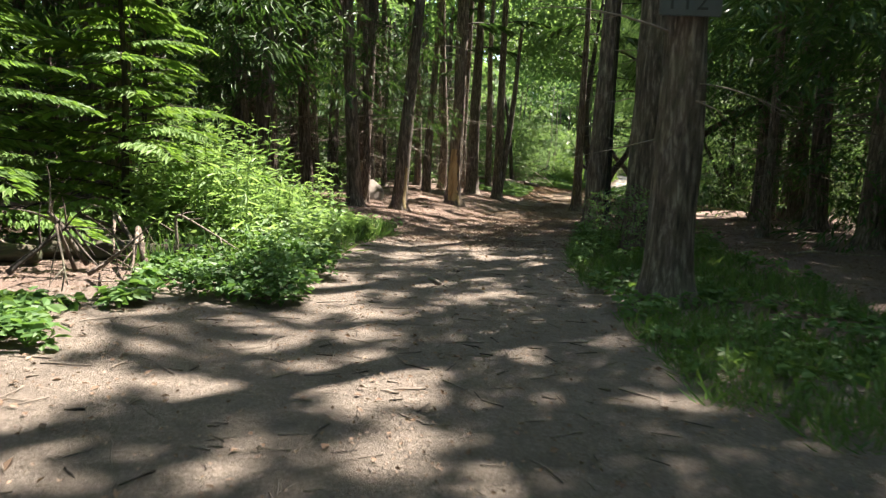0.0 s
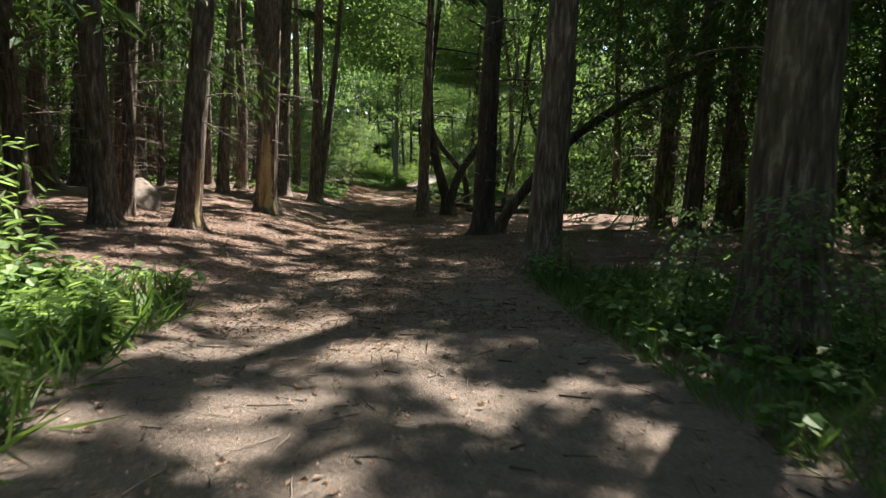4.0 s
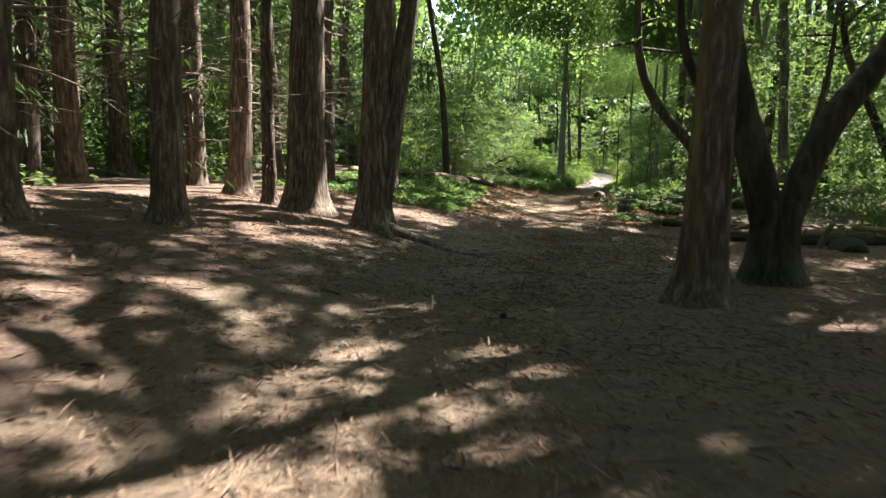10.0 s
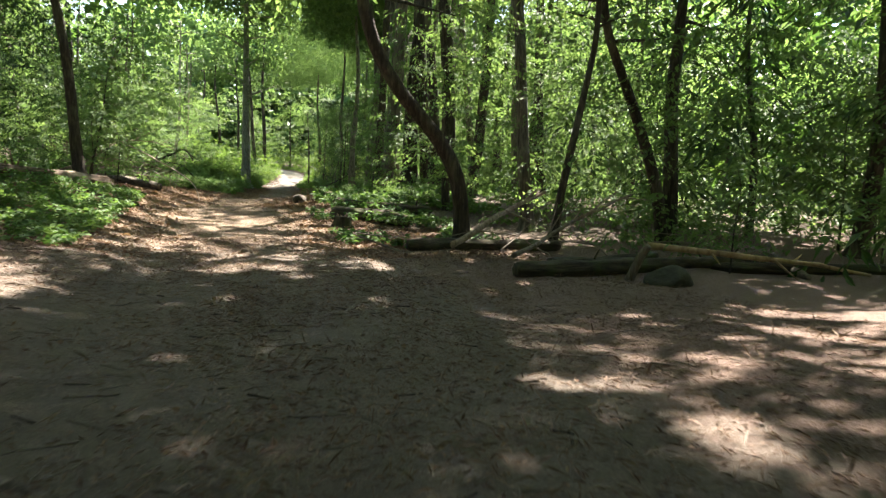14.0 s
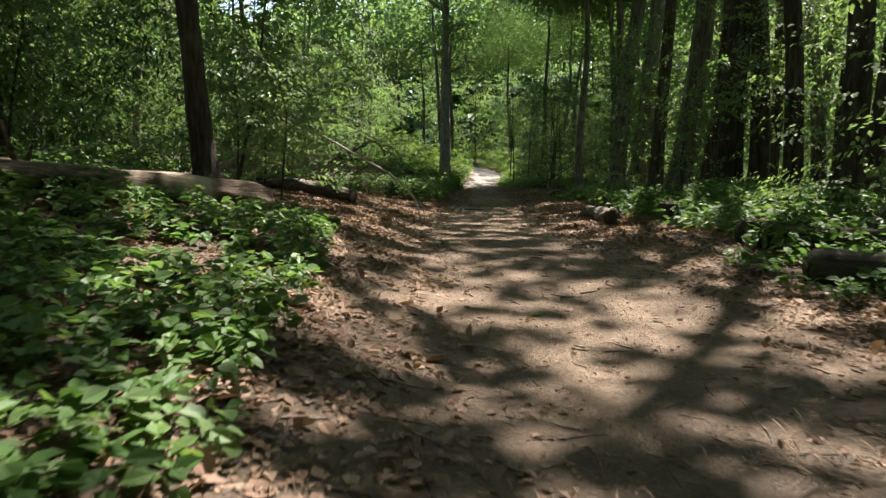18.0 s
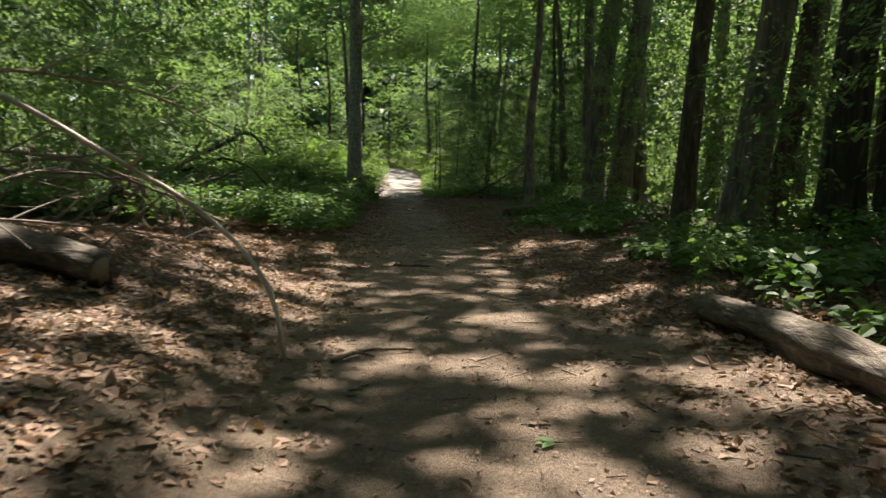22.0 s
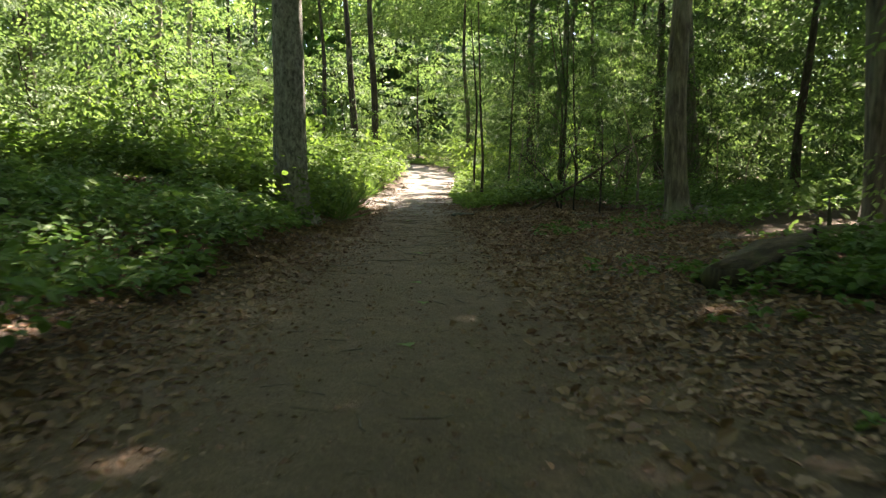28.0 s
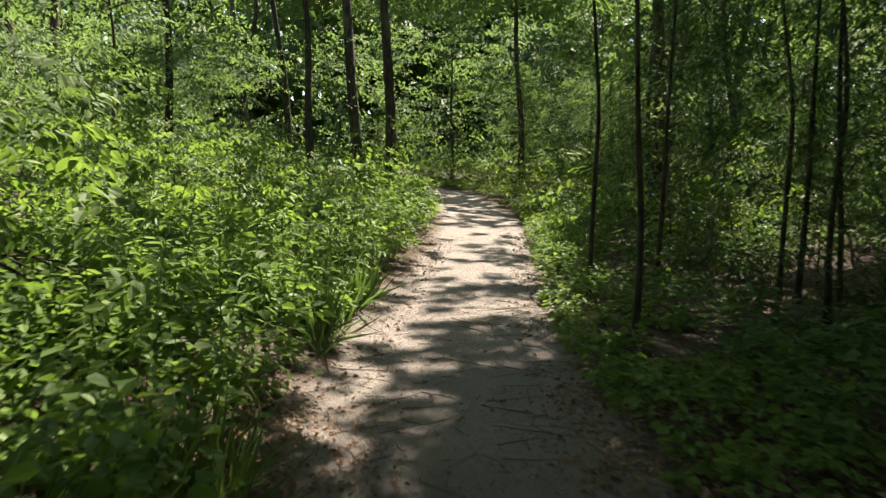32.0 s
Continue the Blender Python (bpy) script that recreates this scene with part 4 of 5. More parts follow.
# ---- foliage of the understory, of the woods farther off and of the rim of the forest ----
def foliage(name, label, seed, n, y0, y1, inner, outer, zmax, zpow, fan, leaf, per, gap, cell, material, bias=1.0, rim=0.0, wide=0.62, zmin=0.1, shape=None):
    """Fans of leaves in clumps; inner(y, side): how far from the trail they begin."""
    rng = np.random.default_rng(seed)
    y = rng.uniform(y0, y1, n)
    side = np.where(rng.uniform(size=n) < 0.5, -1, 1)
    x = curve1(y, TRAIL_X) + side * (inner(y, side) + outer * rng.uniform(size=n) ** bias)
    if rim:
        ends = rng.uniform(size=n) < rim
        x = np.where(ends, rng.uniform(-40, 70, n), x)
        y = np.where(ends, np.where((rng.uniform(size=n) < 0.25) & (y0 < 0), rng.uniform(y0 - 8, y0 + 10, n), rng.uniform(y1 - 22, y1, n)), y)
    z = land(x, y) + zmin + zmax * rng.uniform(size=n) ** zpow * (0.3 + 1.4 * vnoise(x, y, 1.6, seed + 3) if zmax < 3 else 1)
    clump = vnoise3(x, y, z * 1.8, cell, seed) * 0.7 + vnoise3(x, y, z * 2.6, cell * 0.4, seed + 1) * 0.3
    keep = clump > gap
    c = np.stack([x, y, z], 1)[keep]
    geo = sprays(rng, c, fan * rng.uniform(0.6, 1.3, len(c)), leaf, per, wide, shape=shape)
    ob = new(name, mesh_from(name, *geo, material, False))
    tagged(ob, label, "foliage", kind="stuff")


foliage("understory", "tiers of green leaves on young trees beside the trail", 90, 32000, 44, 134,
        lambda y, side: np.where(side < 0, np.where(y < 68, 9, np.where(y > 82, 8, 4.6)), np.where(y > 80, 10, 5.5)), 11, 7.5, 0.95, 0.95, 0.13, 34, 0.56, 2.6, LEAF_MAPLE, 0.9)
foliage("far_woods", "green foliage of the woods farther off", 92, 26000, 40, 150,
        lambda y, side: np.where((side < 0) & (y < 54), 30, 13), 22, 13, 1.1, 1.6, 0.28, 22, 0.55, 4.2, LEAF_MAPLE, 1.2, 0.25)
foliage("cedar_woods", "dark foliage of the cedar wood farther off", 93, 9500, -20, 54,
        lambda y, side: np.where(side < 0, 12, 11), 20, 12, 1.0, 1.8, 0.5, 14, 0.42, 2.4, LEAF_CEDAR, 1.0, 0.0, 0.24)
foliage("young_beech_leaves", "sunlit young leaves among the cedars", 94, 4200, 27, 48,
        lambda y, side: np.where(side < 0, 26, 8), 16, 6, 1.1, 1.0, 0.18, 14, 0.52, 2.0, LEAF_MAPLE, 1.0)
foliage("dark_thicket", "dark conifer sprays low in the cedar wood", 96, 9000, -14, 50,
        lambda y, side: np.where(side < 0, 7.5, np.where(y > 24, 40, 5.5)), 12, 8, 0.8, 1.2, 0.3, 18, 0.5, 1.8, LEAF_CEDAR, 1.0, 0.0, 0.2)
foliage("dark_thicket", "dark conifer boughs behind the fallen log", 85, 2600, 54, 70,
        lambda y, side: np.where(side < 0, 6.5, 60), 9, 7.5, 0.8, 1.2, 0.26, 18, 0.45, 1.8, LEAF_CEDAR, 1.0, 0.0, 0.22)
foliage("dark_thicket", "dark hemlock boughs in the wood across from the weeds", 84, 4200, 8, 27,
        lambda y, side: np.where(side < 0, 60, 6.0 + 0.1 * (27 - y)), 12, 7.5, 0.85, 1.2, 0.28, 20, 0.42, 1.9, LEAF_CEDAR, 1.0, 0.0, 0.2)
foliage("hemlock_thicket", "dark feathery hemlock sprays beside the trail", 97, 9000, 82, 122,
        lambda y, side: np.where(side < 0, 60, np.where(y < 88, 6.5, 3.4)), 9, 7.5, 0.8, 1.0, 0.15, 44, 0.42, 1.5, LEAF_CEDAR, 1.0, 0.0, 0.2)
foliage("overhanging_hemlock", "hemlock boughs hanging dark over the cedar wood", 87, 3600, 8, 26,
        lambda y, side: 3.4 + 0 * y, 7, 6, 1.0, 1.3, 0.26, 24, 0.5, 1.8, LEAF_CEDAR, 1.0, 0.0, 0.2, 2.8)
# a lighter leaf colour paints sunlit clumps into the understory
foliage("sunlit_sprays", "bright sprays of leaves in the understory, sunlight put into their colour", 89, 11000, 46, 132,
        lambda y, side: np.where(side < 0, np.where(y > 82, 7.5, np.where(y < 68, 8, 4.5)), np.where(y > 80, 9, 5.5)), 13, 7, 1.0, 0.8, 0.12, 32, 0.62, 2.6, LEAF_WEED_SUN, 1.0)
foliage("trailside_bush", "tall bush of broad sunlit leaves beside the trail", 88, 6500, 85.5, 112,
        lambda y, side: np.where(side < 0, 1.7, 60), 6, 2.1, 0.8, 0.5, 0.12, 14, 0.54, 1.0, LEAF_BUSH, 0.8, shape=ovals)
foliage("trailside_bush", "green leafy shrubs in the shade of the bend", 86, 3600, 98, 134,
        lambda y, side: 1.6 + 0 * y, 7, 1.7, 1.1, 0.6, 0.16, 12, 0.45, 1.2, LEAF_BUSH, 0.8, shape=ovals)
foliage("forest_rim", "far foliage closing the view between the trunks", 98, 9000, -50, 185,
        lambda y, side: 36 + 0 * y, 26, 24, 1.1, 4.5, 2.4, 10, 0.2, 5.0, LEAF_HERB, 1.0, 0.3)


# ---- herbs, weeds, grass, litter ----
def herb_geo(rng, x, y, h, leaf, n):
    """n leaves of low herbs about each place; arrays of places."""
    k = len(x)
    cx, cy = np.repeat(x, n), np.repeat(y, n)
    hh = np.repeat(h, n) * rng.uniform(0.25, 1.0, k * n) ** 0.7
    a = rng.uniform(0, 6.3, k * n)
    rad = np.repeat(h, n) * rng.uniform(0.05, 0.45, k * n)
    c = np.stack([cx + rad * np.cos(a), cy + rad * np.sin(a), land(cx, cy) + hh], 1)
    u = np.stack([np.cos(a), np.sin(a), rng.uniform(-0.5, 0.45, k * n)], 1)
    s = leaf * rng.uniform(0.55, 1.3, k * n)
    return ovals(c, u, ball_dirs(rng, k * n, 2.4), s, s * rng.uniform(0.55, 0.8, k * n))


def patch(name, label, x0, x1, y0, y1, count, h, leaf, per, material, seed, thin=0.42, keep=None):
    rng = np.random.default_rng(seed)
    y = rng.uniform(y0, y1, count)
    x = rng.uniform(x0, x1, count) + curve1(y, TRAIL_X)
    m = vnoise(x, y, 1.3, seed) > thin
    x, y = x[m], y[m]
    hh = h * rng.uniform(0.55, 1.25, len(x)) * (0.4 + 1.2 * vnoise(x, y, 2.0, seed + 1))
    ob = new(name, mesh_from(name, *herb_geo(rng, x, y, hh, leaf, per), material, False))
    return tagged(ob, label, "undergrowth", kind="stuff")


patch("herb_patch", "low light green herbs beside the trail", -7.5, -2.4, 44, 56, 2400, 0.16, 0.09, 12, LEAF_HERB, 101, 0.3)
patch("herb_patch", "dark green broad-leaved herbs along the trail edge", 3.15, 9, 51, 70, 1700, 0.36, 0.14, 14, LEAF_HERB, 102, 0.4)
patch("herb_patch", "low green herbs at the foot of a crooked tree", 2.2, 6, 46, 53, 500, 0.25, 0.11, 14, LEAF_HERB, 103, 0.35)
patch("herb_patch", "dense green herbs on the bank", -9, -2.1, 68, 87, 3600, 0.46, 0.11, 18, LEAF_HERB, 104, 0.3)
patch("bright_herbs", "tall sunlit yellow-green herbs crowding the trail", -8, -1.75, 84, 112, 2600, 0.8, 0.13, 20, LEAF_BUSH, 105, 0.22)
patch("herb_patch", "green herbs on the shaded side of the trail", 1.5, 3.6, 88.5, 126, 1500, 0.42, 0.1, 18, LEAF_BUSH, 106, 0.3)
patch("herb_patch", "scattered green seedlings on leaf mould", 2.2, 8, 70, 84, 600, 0.13, 0.08, 10, LEAF_HERB, 107, 0.55)
patch("herb_patch", "dark green ferny herbs over a brush heap", 3.0, 6.5, 71, 77, 700, 0.3, 0.11, 14, LEAF_HERB, 113, 0.35)
patch("herb_patch", "green plants round the foot of the trees", 1.9, 4.8, 4, 16, 900, 0.22, 0.09, 12, LEAF_HERB, 108, 0.4)
patch("bright_herbs", "tall weeds beside the trail, sunlight put into their pale green", -5.5, -1.75, 8.8, 14.5, 330, 0.38, 0.09, 20, LEAF_WEED_SUN, 109, 0.3)
# the darker herb colour stands in for shade on these weeds
patch("herb_patch", "weeds at the trail edge before the goldenrod, shade put into their dark green", -2.5, -1.3, 6.5, 8.7, 300, 0.3, 0.075, 16, LEAF_HERB, 118, 0.25)
patch("herb_patch", "low leaves in front of the thicket", -7, -2.5, 4.6, 9, 900, 0.2, 0.11, 12, LEAF_HERB, 110, 0.4)
patch("undergrowth_beyond", "green undergrowth deeper in the wood", -22, -8, 44, 120, 1500, 0.6, 0.2, 16, LEAF_HERB, 111, 0.42)
patch("herb_patch", "green herbs and seedlings round a rotting log", 3.4, 6.5, 62.5, 67, 260, 0.26, 0.1, 12, LEAF_HERB, 115, 0.35)
patch("undergrowth_beyond", "low green plants on the slope behind the cedars", -22, -9, 22, 46, 900, 0.3, 0.15, 14, LEAF_MAPLE, 116, 0.5)
patch("undergrowth_beyond", "dark shrubs under the hemlocks beside the trail", 3.2, 10, 88, 114, 1500, 0.7, 0.13, 18, LEAF_HERB, 114, 0.4)
patch("undergrowth_beyond", "dark low shrubs and brush on the floor of the hemlock wood", 5.2, 16, 80, 92, 1300, 0.55, 0.11, 16, LEAF_HERB, 117, 0.36)
patch("undergrowth_beyond", "green undergrowth deeper in the wood", 9, 26, 46, 120, 1500, 0.6, 0.2, 16, LEAF_HERB, 112, 0.45)


def grass(name, label, x0, x1, y0, y1, count, h, seed, thin=0.35):
    rng = np.random.default_rng(seed)
    y = rng.uniform(y0, y1, count)
    x = rng.uniform(x0, x1, count) + curve1(y, TRAIL_X)
    m = vnoise(x, y, 0.9, seed) > thin
    x, y = x[m], y[m]
    u = ball_dirs(rng, len(x), 1.6)
    u[:, 2] = abs(u[:, 2])
    s = h * rng.uniform(0.5, 1.3, len(x))
    c = np.stack([x, y, land(x, y) - 0.01], 1)
    ob = new(name, mesh_from(name, *blades(c, u, ball_dirs(rng, len(x)), s, s * 0.045 + 0.004, 0.1), GRASS, False))
    tagged(ob, label, "grass", kind="stuff")


grass("grass", "thin green grass round the foot of a pine", 1.8, 4.6, 3.5, 16, 26000, 0.2, 120, 0.3)
grass("grass", "bright tufts of grass among the weeds", -3.4, -1.7, 7.5, 14, 5000, 0.36, 121)
grass("grass", "light green grass tufts among herbs", -4.6, -1.6, 86, 98, 12000, 0.75, 122, 0.62)


def litter(name, label, y0, y1, inner, outer, count, size, seed, material=None, narrow=1.0, shape=blades):
    rng = np.random.default_rng(seed)
    y = rng.uniform(y0, y1, count)
    d = np.where(rng.uniform(size=count) < 0.5, -1, 1) * (inner + (outer - inner) * rng.uniform(size=count) ** 1.2)
    x = d + curve1(y, TRAIL_X)
    m = vnoise(x, y, 1.1, seed) * 0.6 + vnoise(x, y, 0.3, seed + 1) * 0.4 > 0.32
    if inner > 0:
        m &= rng.uniform(size=count) < 0.03 + np.clip((abs(d) / curve1(y, HALF_WIDTH) - 0.3) / 0.8, 0, 1) ** 1.3
    x, y = x[m], y[m]
    c = np.stack([x, y, land(x, y) + rng.uniform(0.004, 0.02, len(x))], 1)
    u = ball_dirs(rng, len(x)) * [1, 1, 0.3]
    s = size * rng.uniform(0.5, 1.3, len(x))
    geo = shape(c, u, ball_dirs(rng, len(x), 3.0), s, s * narrow * rng.uniform(0.5, 0.95, len(x)), 0.14)
    ob = new(name, mesh_from(name, *geo, material or LITTER, False))
    tagged(ob, label, "leaf litter", kind="stuff")


litter("leaf_litter", "dry brown fallen leaves along both trail edges", 44, 92, 0.2, 6, 240000, 0.06, 130)
litter("whole_leaves", "larger curled brown leaves on the litter", 46, 90, 1.1, 5, 34000, 0.1, 136, None, 0.8, ovals)
litter("leaf_litter", "brown leaf mould on the shaded trail side", 84, 104, 0.8, 7, 24000, 0.07, 133, SCRAP)
litter("leaf_litter", "sparse dry leaves on the trodden earth", -2, 98, 0.0, 2.2, 9000, 0.045, 131)
litter("leaf_litter", "brown leaf and bark scraps under the cedars", 13, 48, 0, 7, 120000, 0.065, 132, SCRAP, 0.3)
litter("needle_litter", "long dry needles and bark strips under the cedars", 12, 49, 0, 7, 90000, 0.14, 137, SCRAP, 0.1)
litter("leaf_litter", "brown leaf and bark scraps along the trail edges", -2, 14, 0.3, 7, 22000, 0.055, 135, SCRAP, 0.7)
litter("soil_crumbs", "bark crumbs and small chips on the trodden earth", -2, 98, 0.0, 3.4, 70000, 0.024, 134, SCRAP)


def ground_twigs(name, label, y0, y1, outer, count, seed, ln=0.35, material=None):
    rng = np.random.default_rng(seed)
    geo = []
    for _ in range(count):
        y = rng.uniform(y0, y1)
        x = float(curve1(y, TRAIL_X)) + rng.normal() * outer
        a, l = rng.uniform(0, 6.3), ln * rng.uniform(0.25, 1.6)
        k = np.linspace(-0.5, 0.5, 5)
        bend = rng.normal() * 0.12 * l
        px, py = x + k * l * math.cos(a) - bend * np.sin(k * 3) * math.sin(a), y + k * l * math.sin(a) + bend * np.sin(k * 3) * math.cos(a)
        geo.append(tube(np.stack([px, py, land(px, py) + 0.008], 1), np.linspace(1, 0.5, 5) * rng.uniform(0.003, 0.009), 4, cap=False))
    ob = new(name, mesh_from(name, *joined(geo), material or TWIG))
    tagged(ob, label, "twigs", kind="stuff")


ground_twigs("fallen_twigs", "dry twigs scattered over the needle-covered ground", -1, 50, 3.6, 4200, 140, 0.17)
ground_twigs("fallen_twigs", "dry twigs scattered over the leaf litter", 50, 98, 3.4, 1500, 141, 0.16)
ground_twigs("fallen_twigs", "dark twig and root bits pressed into the earth", -1, 66, 1.6, 1200, 143, 0.12, BARK_DARK)
ground_twigs("brush_twigs", "dead brown twigs heaped under the hemlocks", 80, 96, 5.0, 1500, 142, 0.5)


# ---- tall weeds ----
def weeds(name, label, x0, x1, y0, y1, count, h, seed, thin=0.3):
    """Upright stems set with narrow drooping leaves."""
    rng = np.random.default_rng(seed)
    y = rng.uniform(y0, y1, count)
    x = rng.uniform(x0, x1, count) + curve1(y, TRAIL_X)
    m = vnoise(x, y, 1.1, seed) > thin
    x, y = x[m], y[m]
    hh = h * rng.uniform(0.7, 1.15, len(x)) * (0.1 + 1.5 * vnoise(x, y, 0.8, seed + 7))
    z = land(x, y)
    lean = rng.normal(size=(len(x), 2)) * 0.11
    stems = [tube(np.array([(a, b, c - 0.02), (a + 0.5 * l[0] * k, b + 0.5 * l[1] * k, c + 0.5 * k), (a + l[0] * k, b + l[1] * k, c + k)]), [0.008, 0.006, 0.003], 4, cap=False) for a, b, c, k, l in zip(x, y, z, hh, lean)]
    n = 30
    f = np.clip(np.tile(np.linspace(0.12, 1.0, n), len(x)) + rng.normal(0, 0.03, n * len(x)), 0.05, 1)
    k = np.repeat(hh, n)
    a = rng.uniform(0, 6.3, n * len(x))
    c = np.stack([np.repeat(x, n) + np.repeat(lean[:, 0], n) * k * f, np.repeat(y, n) + np.repeat(lean[:, 1], n) * k * f, np.repeat(z, n) + k * f], 1)
    u = np.stack([np.cos(a), np.sin(a), 0.9 * f - 0.35 + 0.35 * rng.normal(size=len(a))], 1)
    nrm = np.stack([-0.4 * np.cos(a), -0.4 * np.sin(a), 1 + 0 * a], 1) + rng.normal(size=(len(a), 3)) * 0.35
    s = 0.24 * (1.1 - 0.65 * f ** 2) * rng.uniform(0.7, 1.2, len(a))
    ob = new(name, mesh_from(name, *joined([ovals(c, u, nrm, s, s * 0.17, 0.1, 0.3)] + stems), LEAF_WEED_SUN, False))
    tagged(ob, label, "weeds", kind="stuff")


weeds("goldenrod", "tall goldenrod stems with narrow leaves, sunlight put into their pale green", -4.6, -1.85, 8.6, 14.0, 420, 1.5, 150, 0.34)
weeds("goldenrod", "tall weeds along the sunny side of the trail", -6.5, -1.9, 88, 112, 300, 1.6, 151)


# ---- hemlocks by the start, shoots round a cedar ----
def hemlock(rng, h, spread, at, nl=46, per=280):
    t = thing("young_hemlock", "young hemlock with drooping sprays, sunlight put into their light green", "tree", "young hemlocks beside the trail", spot(*at))
    line = trunk_line(rng, h, (0, 0), 0.08)
    part("trunk", tube(line, trunk_radii(line[:, 2], 0.12, h), 8), BARK_DARK, t)
    limbs, cents, dirs = [], [], []
    for q in range(nl):
        z = 0.35 + (h - 0.4) * (q + rng.uniform()) / nl
        s = np.array([np.interp(z, line[:, 2], line[:, k]) for k in range(3)])
        a = q * 2.4 + rng.uniform(-0.5, 0.5)
        ln = spread * (1.08 - 0.85 * z / h) * rng.uniform(0.7, 1.15)
        p, r = limb(rng, s, (math.cos(a), math.sin(a), 0.25), ln, 0.012, 0.3, 9, 0.06)
        limbs.append(tube(p, r, 4, cap=False))
        i = rng.uniform(0.12, 1.0, per)
        c = np.stack([np.interp(i, np.linspace(0, 1, 9), p[:, m]) for m in range(3)], 1)
        ahead = (p[-1] - p[0]) / ln
        side = np.cross(ahead, (0, 0, 1))
        sg = np.where(rng.uniform(size=per) < 0.5, -1, 1)[:, None]
        w = (1.05 - i)[:, None] * ln * 0.38 * rng.uniform(0.0, 1.0, (per, 1))
        cents.append(c + (side * sg + ahead * 0.8) * w - np.array([0, 0, 0.18]) * w)
        dirs.append(ahead * 0.9 + side * sg * rng.uniform(0.5, 1.0, (per, 1)) - np.array([0, 0, 0.3]))
    c, d = np.concatenate(cents), np.concatenate(dirs)
    part("branchwork", joined(limbs), BARK_DARK, t)["kind"] = "stuff"
    ln = 0.17 * rng.uniform(0.5, 1.2, len(c))
    part("foliage", blades(c, d, ball_dirs(rng, len(c), 2.0), ln, ln * 0.34, 0.08), LEAF_HEMLOCK_SUN, t, smooth=False)
    return t


for k, (x, y, h, w) in enumerate(((-4.3, 9.6, 4.6, 2.1), (-5.9, 8.0, 5.2, 2.3), (-5.2, 12.2, 5.0, 2.0), (-7.4, 10.6, 5.6, 2.4), (-7.0, 6.2, 4.6, 2.2))):
    hemlock(np.random.default_rng(160 + k), h, w, (x, y))
for x, y, k, s in ((2.9, 11.4, 2, 0.42), (3.9, 11.2, 1, 0.34), (3.3, 11.1, 2, 0.3), (2.75, 12.3, 2, 0.36), (3.3, 15.3, 2, 0.22), (14.6, 58.7, 2, 0.25), (13.6, 61.0, 2, 0.22)):
    copy_thing(saplings[k], placed(x, y, x * 7, s))

# ---- fallen wood, stones, stumps ----
def log(name, label, a, b, d, material=None, lift=0.35, seed=0, stubs=2, end_mat=None):
    """A fallen stem from a to b on the ground, a share of it sunk in."""
    rng = np.random.default_rng(seed)
    t = thing(name, label, "log", at=(a[0], a[1], 0))
    s = np.linspace(0, 1, 26)
    x, y = a[0] + (b[0] - a[0]) * s, a[1] + (b[1] - a[1]) * s
    length = math.hypot(b[0] - a[0], b[1] - a[1])
    t.rotation_euler.z = math.atan2(b[1] - a[1], b[0] - a[0])
    z = np.polyval(np.polyfit(s, land(x, y), 2), s) + d * lift
    p = np.stack([s * length, 0.06 * np.sin(5 * s + seed) + 0.03 * np.sin(13 * s + seed), z], 1)
    r = 0.5 * d * (1 - 0.18 * s) * (1 + 0.09 * np.sin(11 * s + seed) + 0.05 * np.sin(29 * s + seed))
    r[0] *= 0.8
    r[-1] *= 0.75
    part("bole", tube(p, r, 20, 0.36, seed), material or DEADWOOD, t)
    for q in range(stubs):
        k = int(rng.integers(4, 22))
        dirn = np.array([rng.normal() * 0.4, rng.normal() * 0.4, 1.0])
        pp, rr = limb(rng, p[k], dirn, d * rng.uniform(0.8, 1.6), d * 0.1, 0, 5)
        part("branch_stub", tube(pp, rr + 0.006, 7), material or DEADWOOD, t)
    for e, q in ((0, -1), (-1, 1)):
        c, w = p[e], (p[-1] - p[0]) / np.linalg.norm(p[-1] - p[0]) * q
        ring = tube(np.stack([c - w * 0.02, c + w * 0.012]), [r[e] * 0.86, r[e] * 0.78], 16, 0.3, seed)
        part("cut_end", ring, end_mat or WOOD_END, t, "weathered end grain")
    return t


def stone(name, label, at, size, seed=0, moss=None):
    rng = np.random.default_rng(seed)
    bm = bmesh.new()
    bmesh.ops.create_icosphere(bm, subdivisions=3, radius=1.0)
    off = Vector(rng.uniform(0, 50, 3))
    cuts = [Vector(q) for q in ball_dirs(rng, 11, 0.3)]
    for v in bm.verts:
        n = noise.noise(v.co * 1.3 + off) * 0.32 + noise.noise(v.co * 3.5 + off) * 0.1
        v.co = v.co * (1 + n)
        for q in cuts:
            over = v.co.dot(q) - 0.58
            if over > 0:
                v.co -= q * over * 0.85
        v.co.z = max(v.co.z, -0.55)
        v.co = Vector((v.co.x * size[0], v.co.y * size[1], v.co.z * size[2])) * U
    for f in bm.faces:
        f.smooth = True
    me = bpy.data.meshes.new(name)
    bm.to_mesh(me)
    bm.free()
    me.materials.append(moss or ROCK)
    ob = new(name, me)
    ob.location = Vector((at[0], at[1], gz(*at) + size[2] * 0.34)) * U
    ob.rotation_euler.z = rng.uniform(0, 6)
    return tagged(ob, label, "stone")


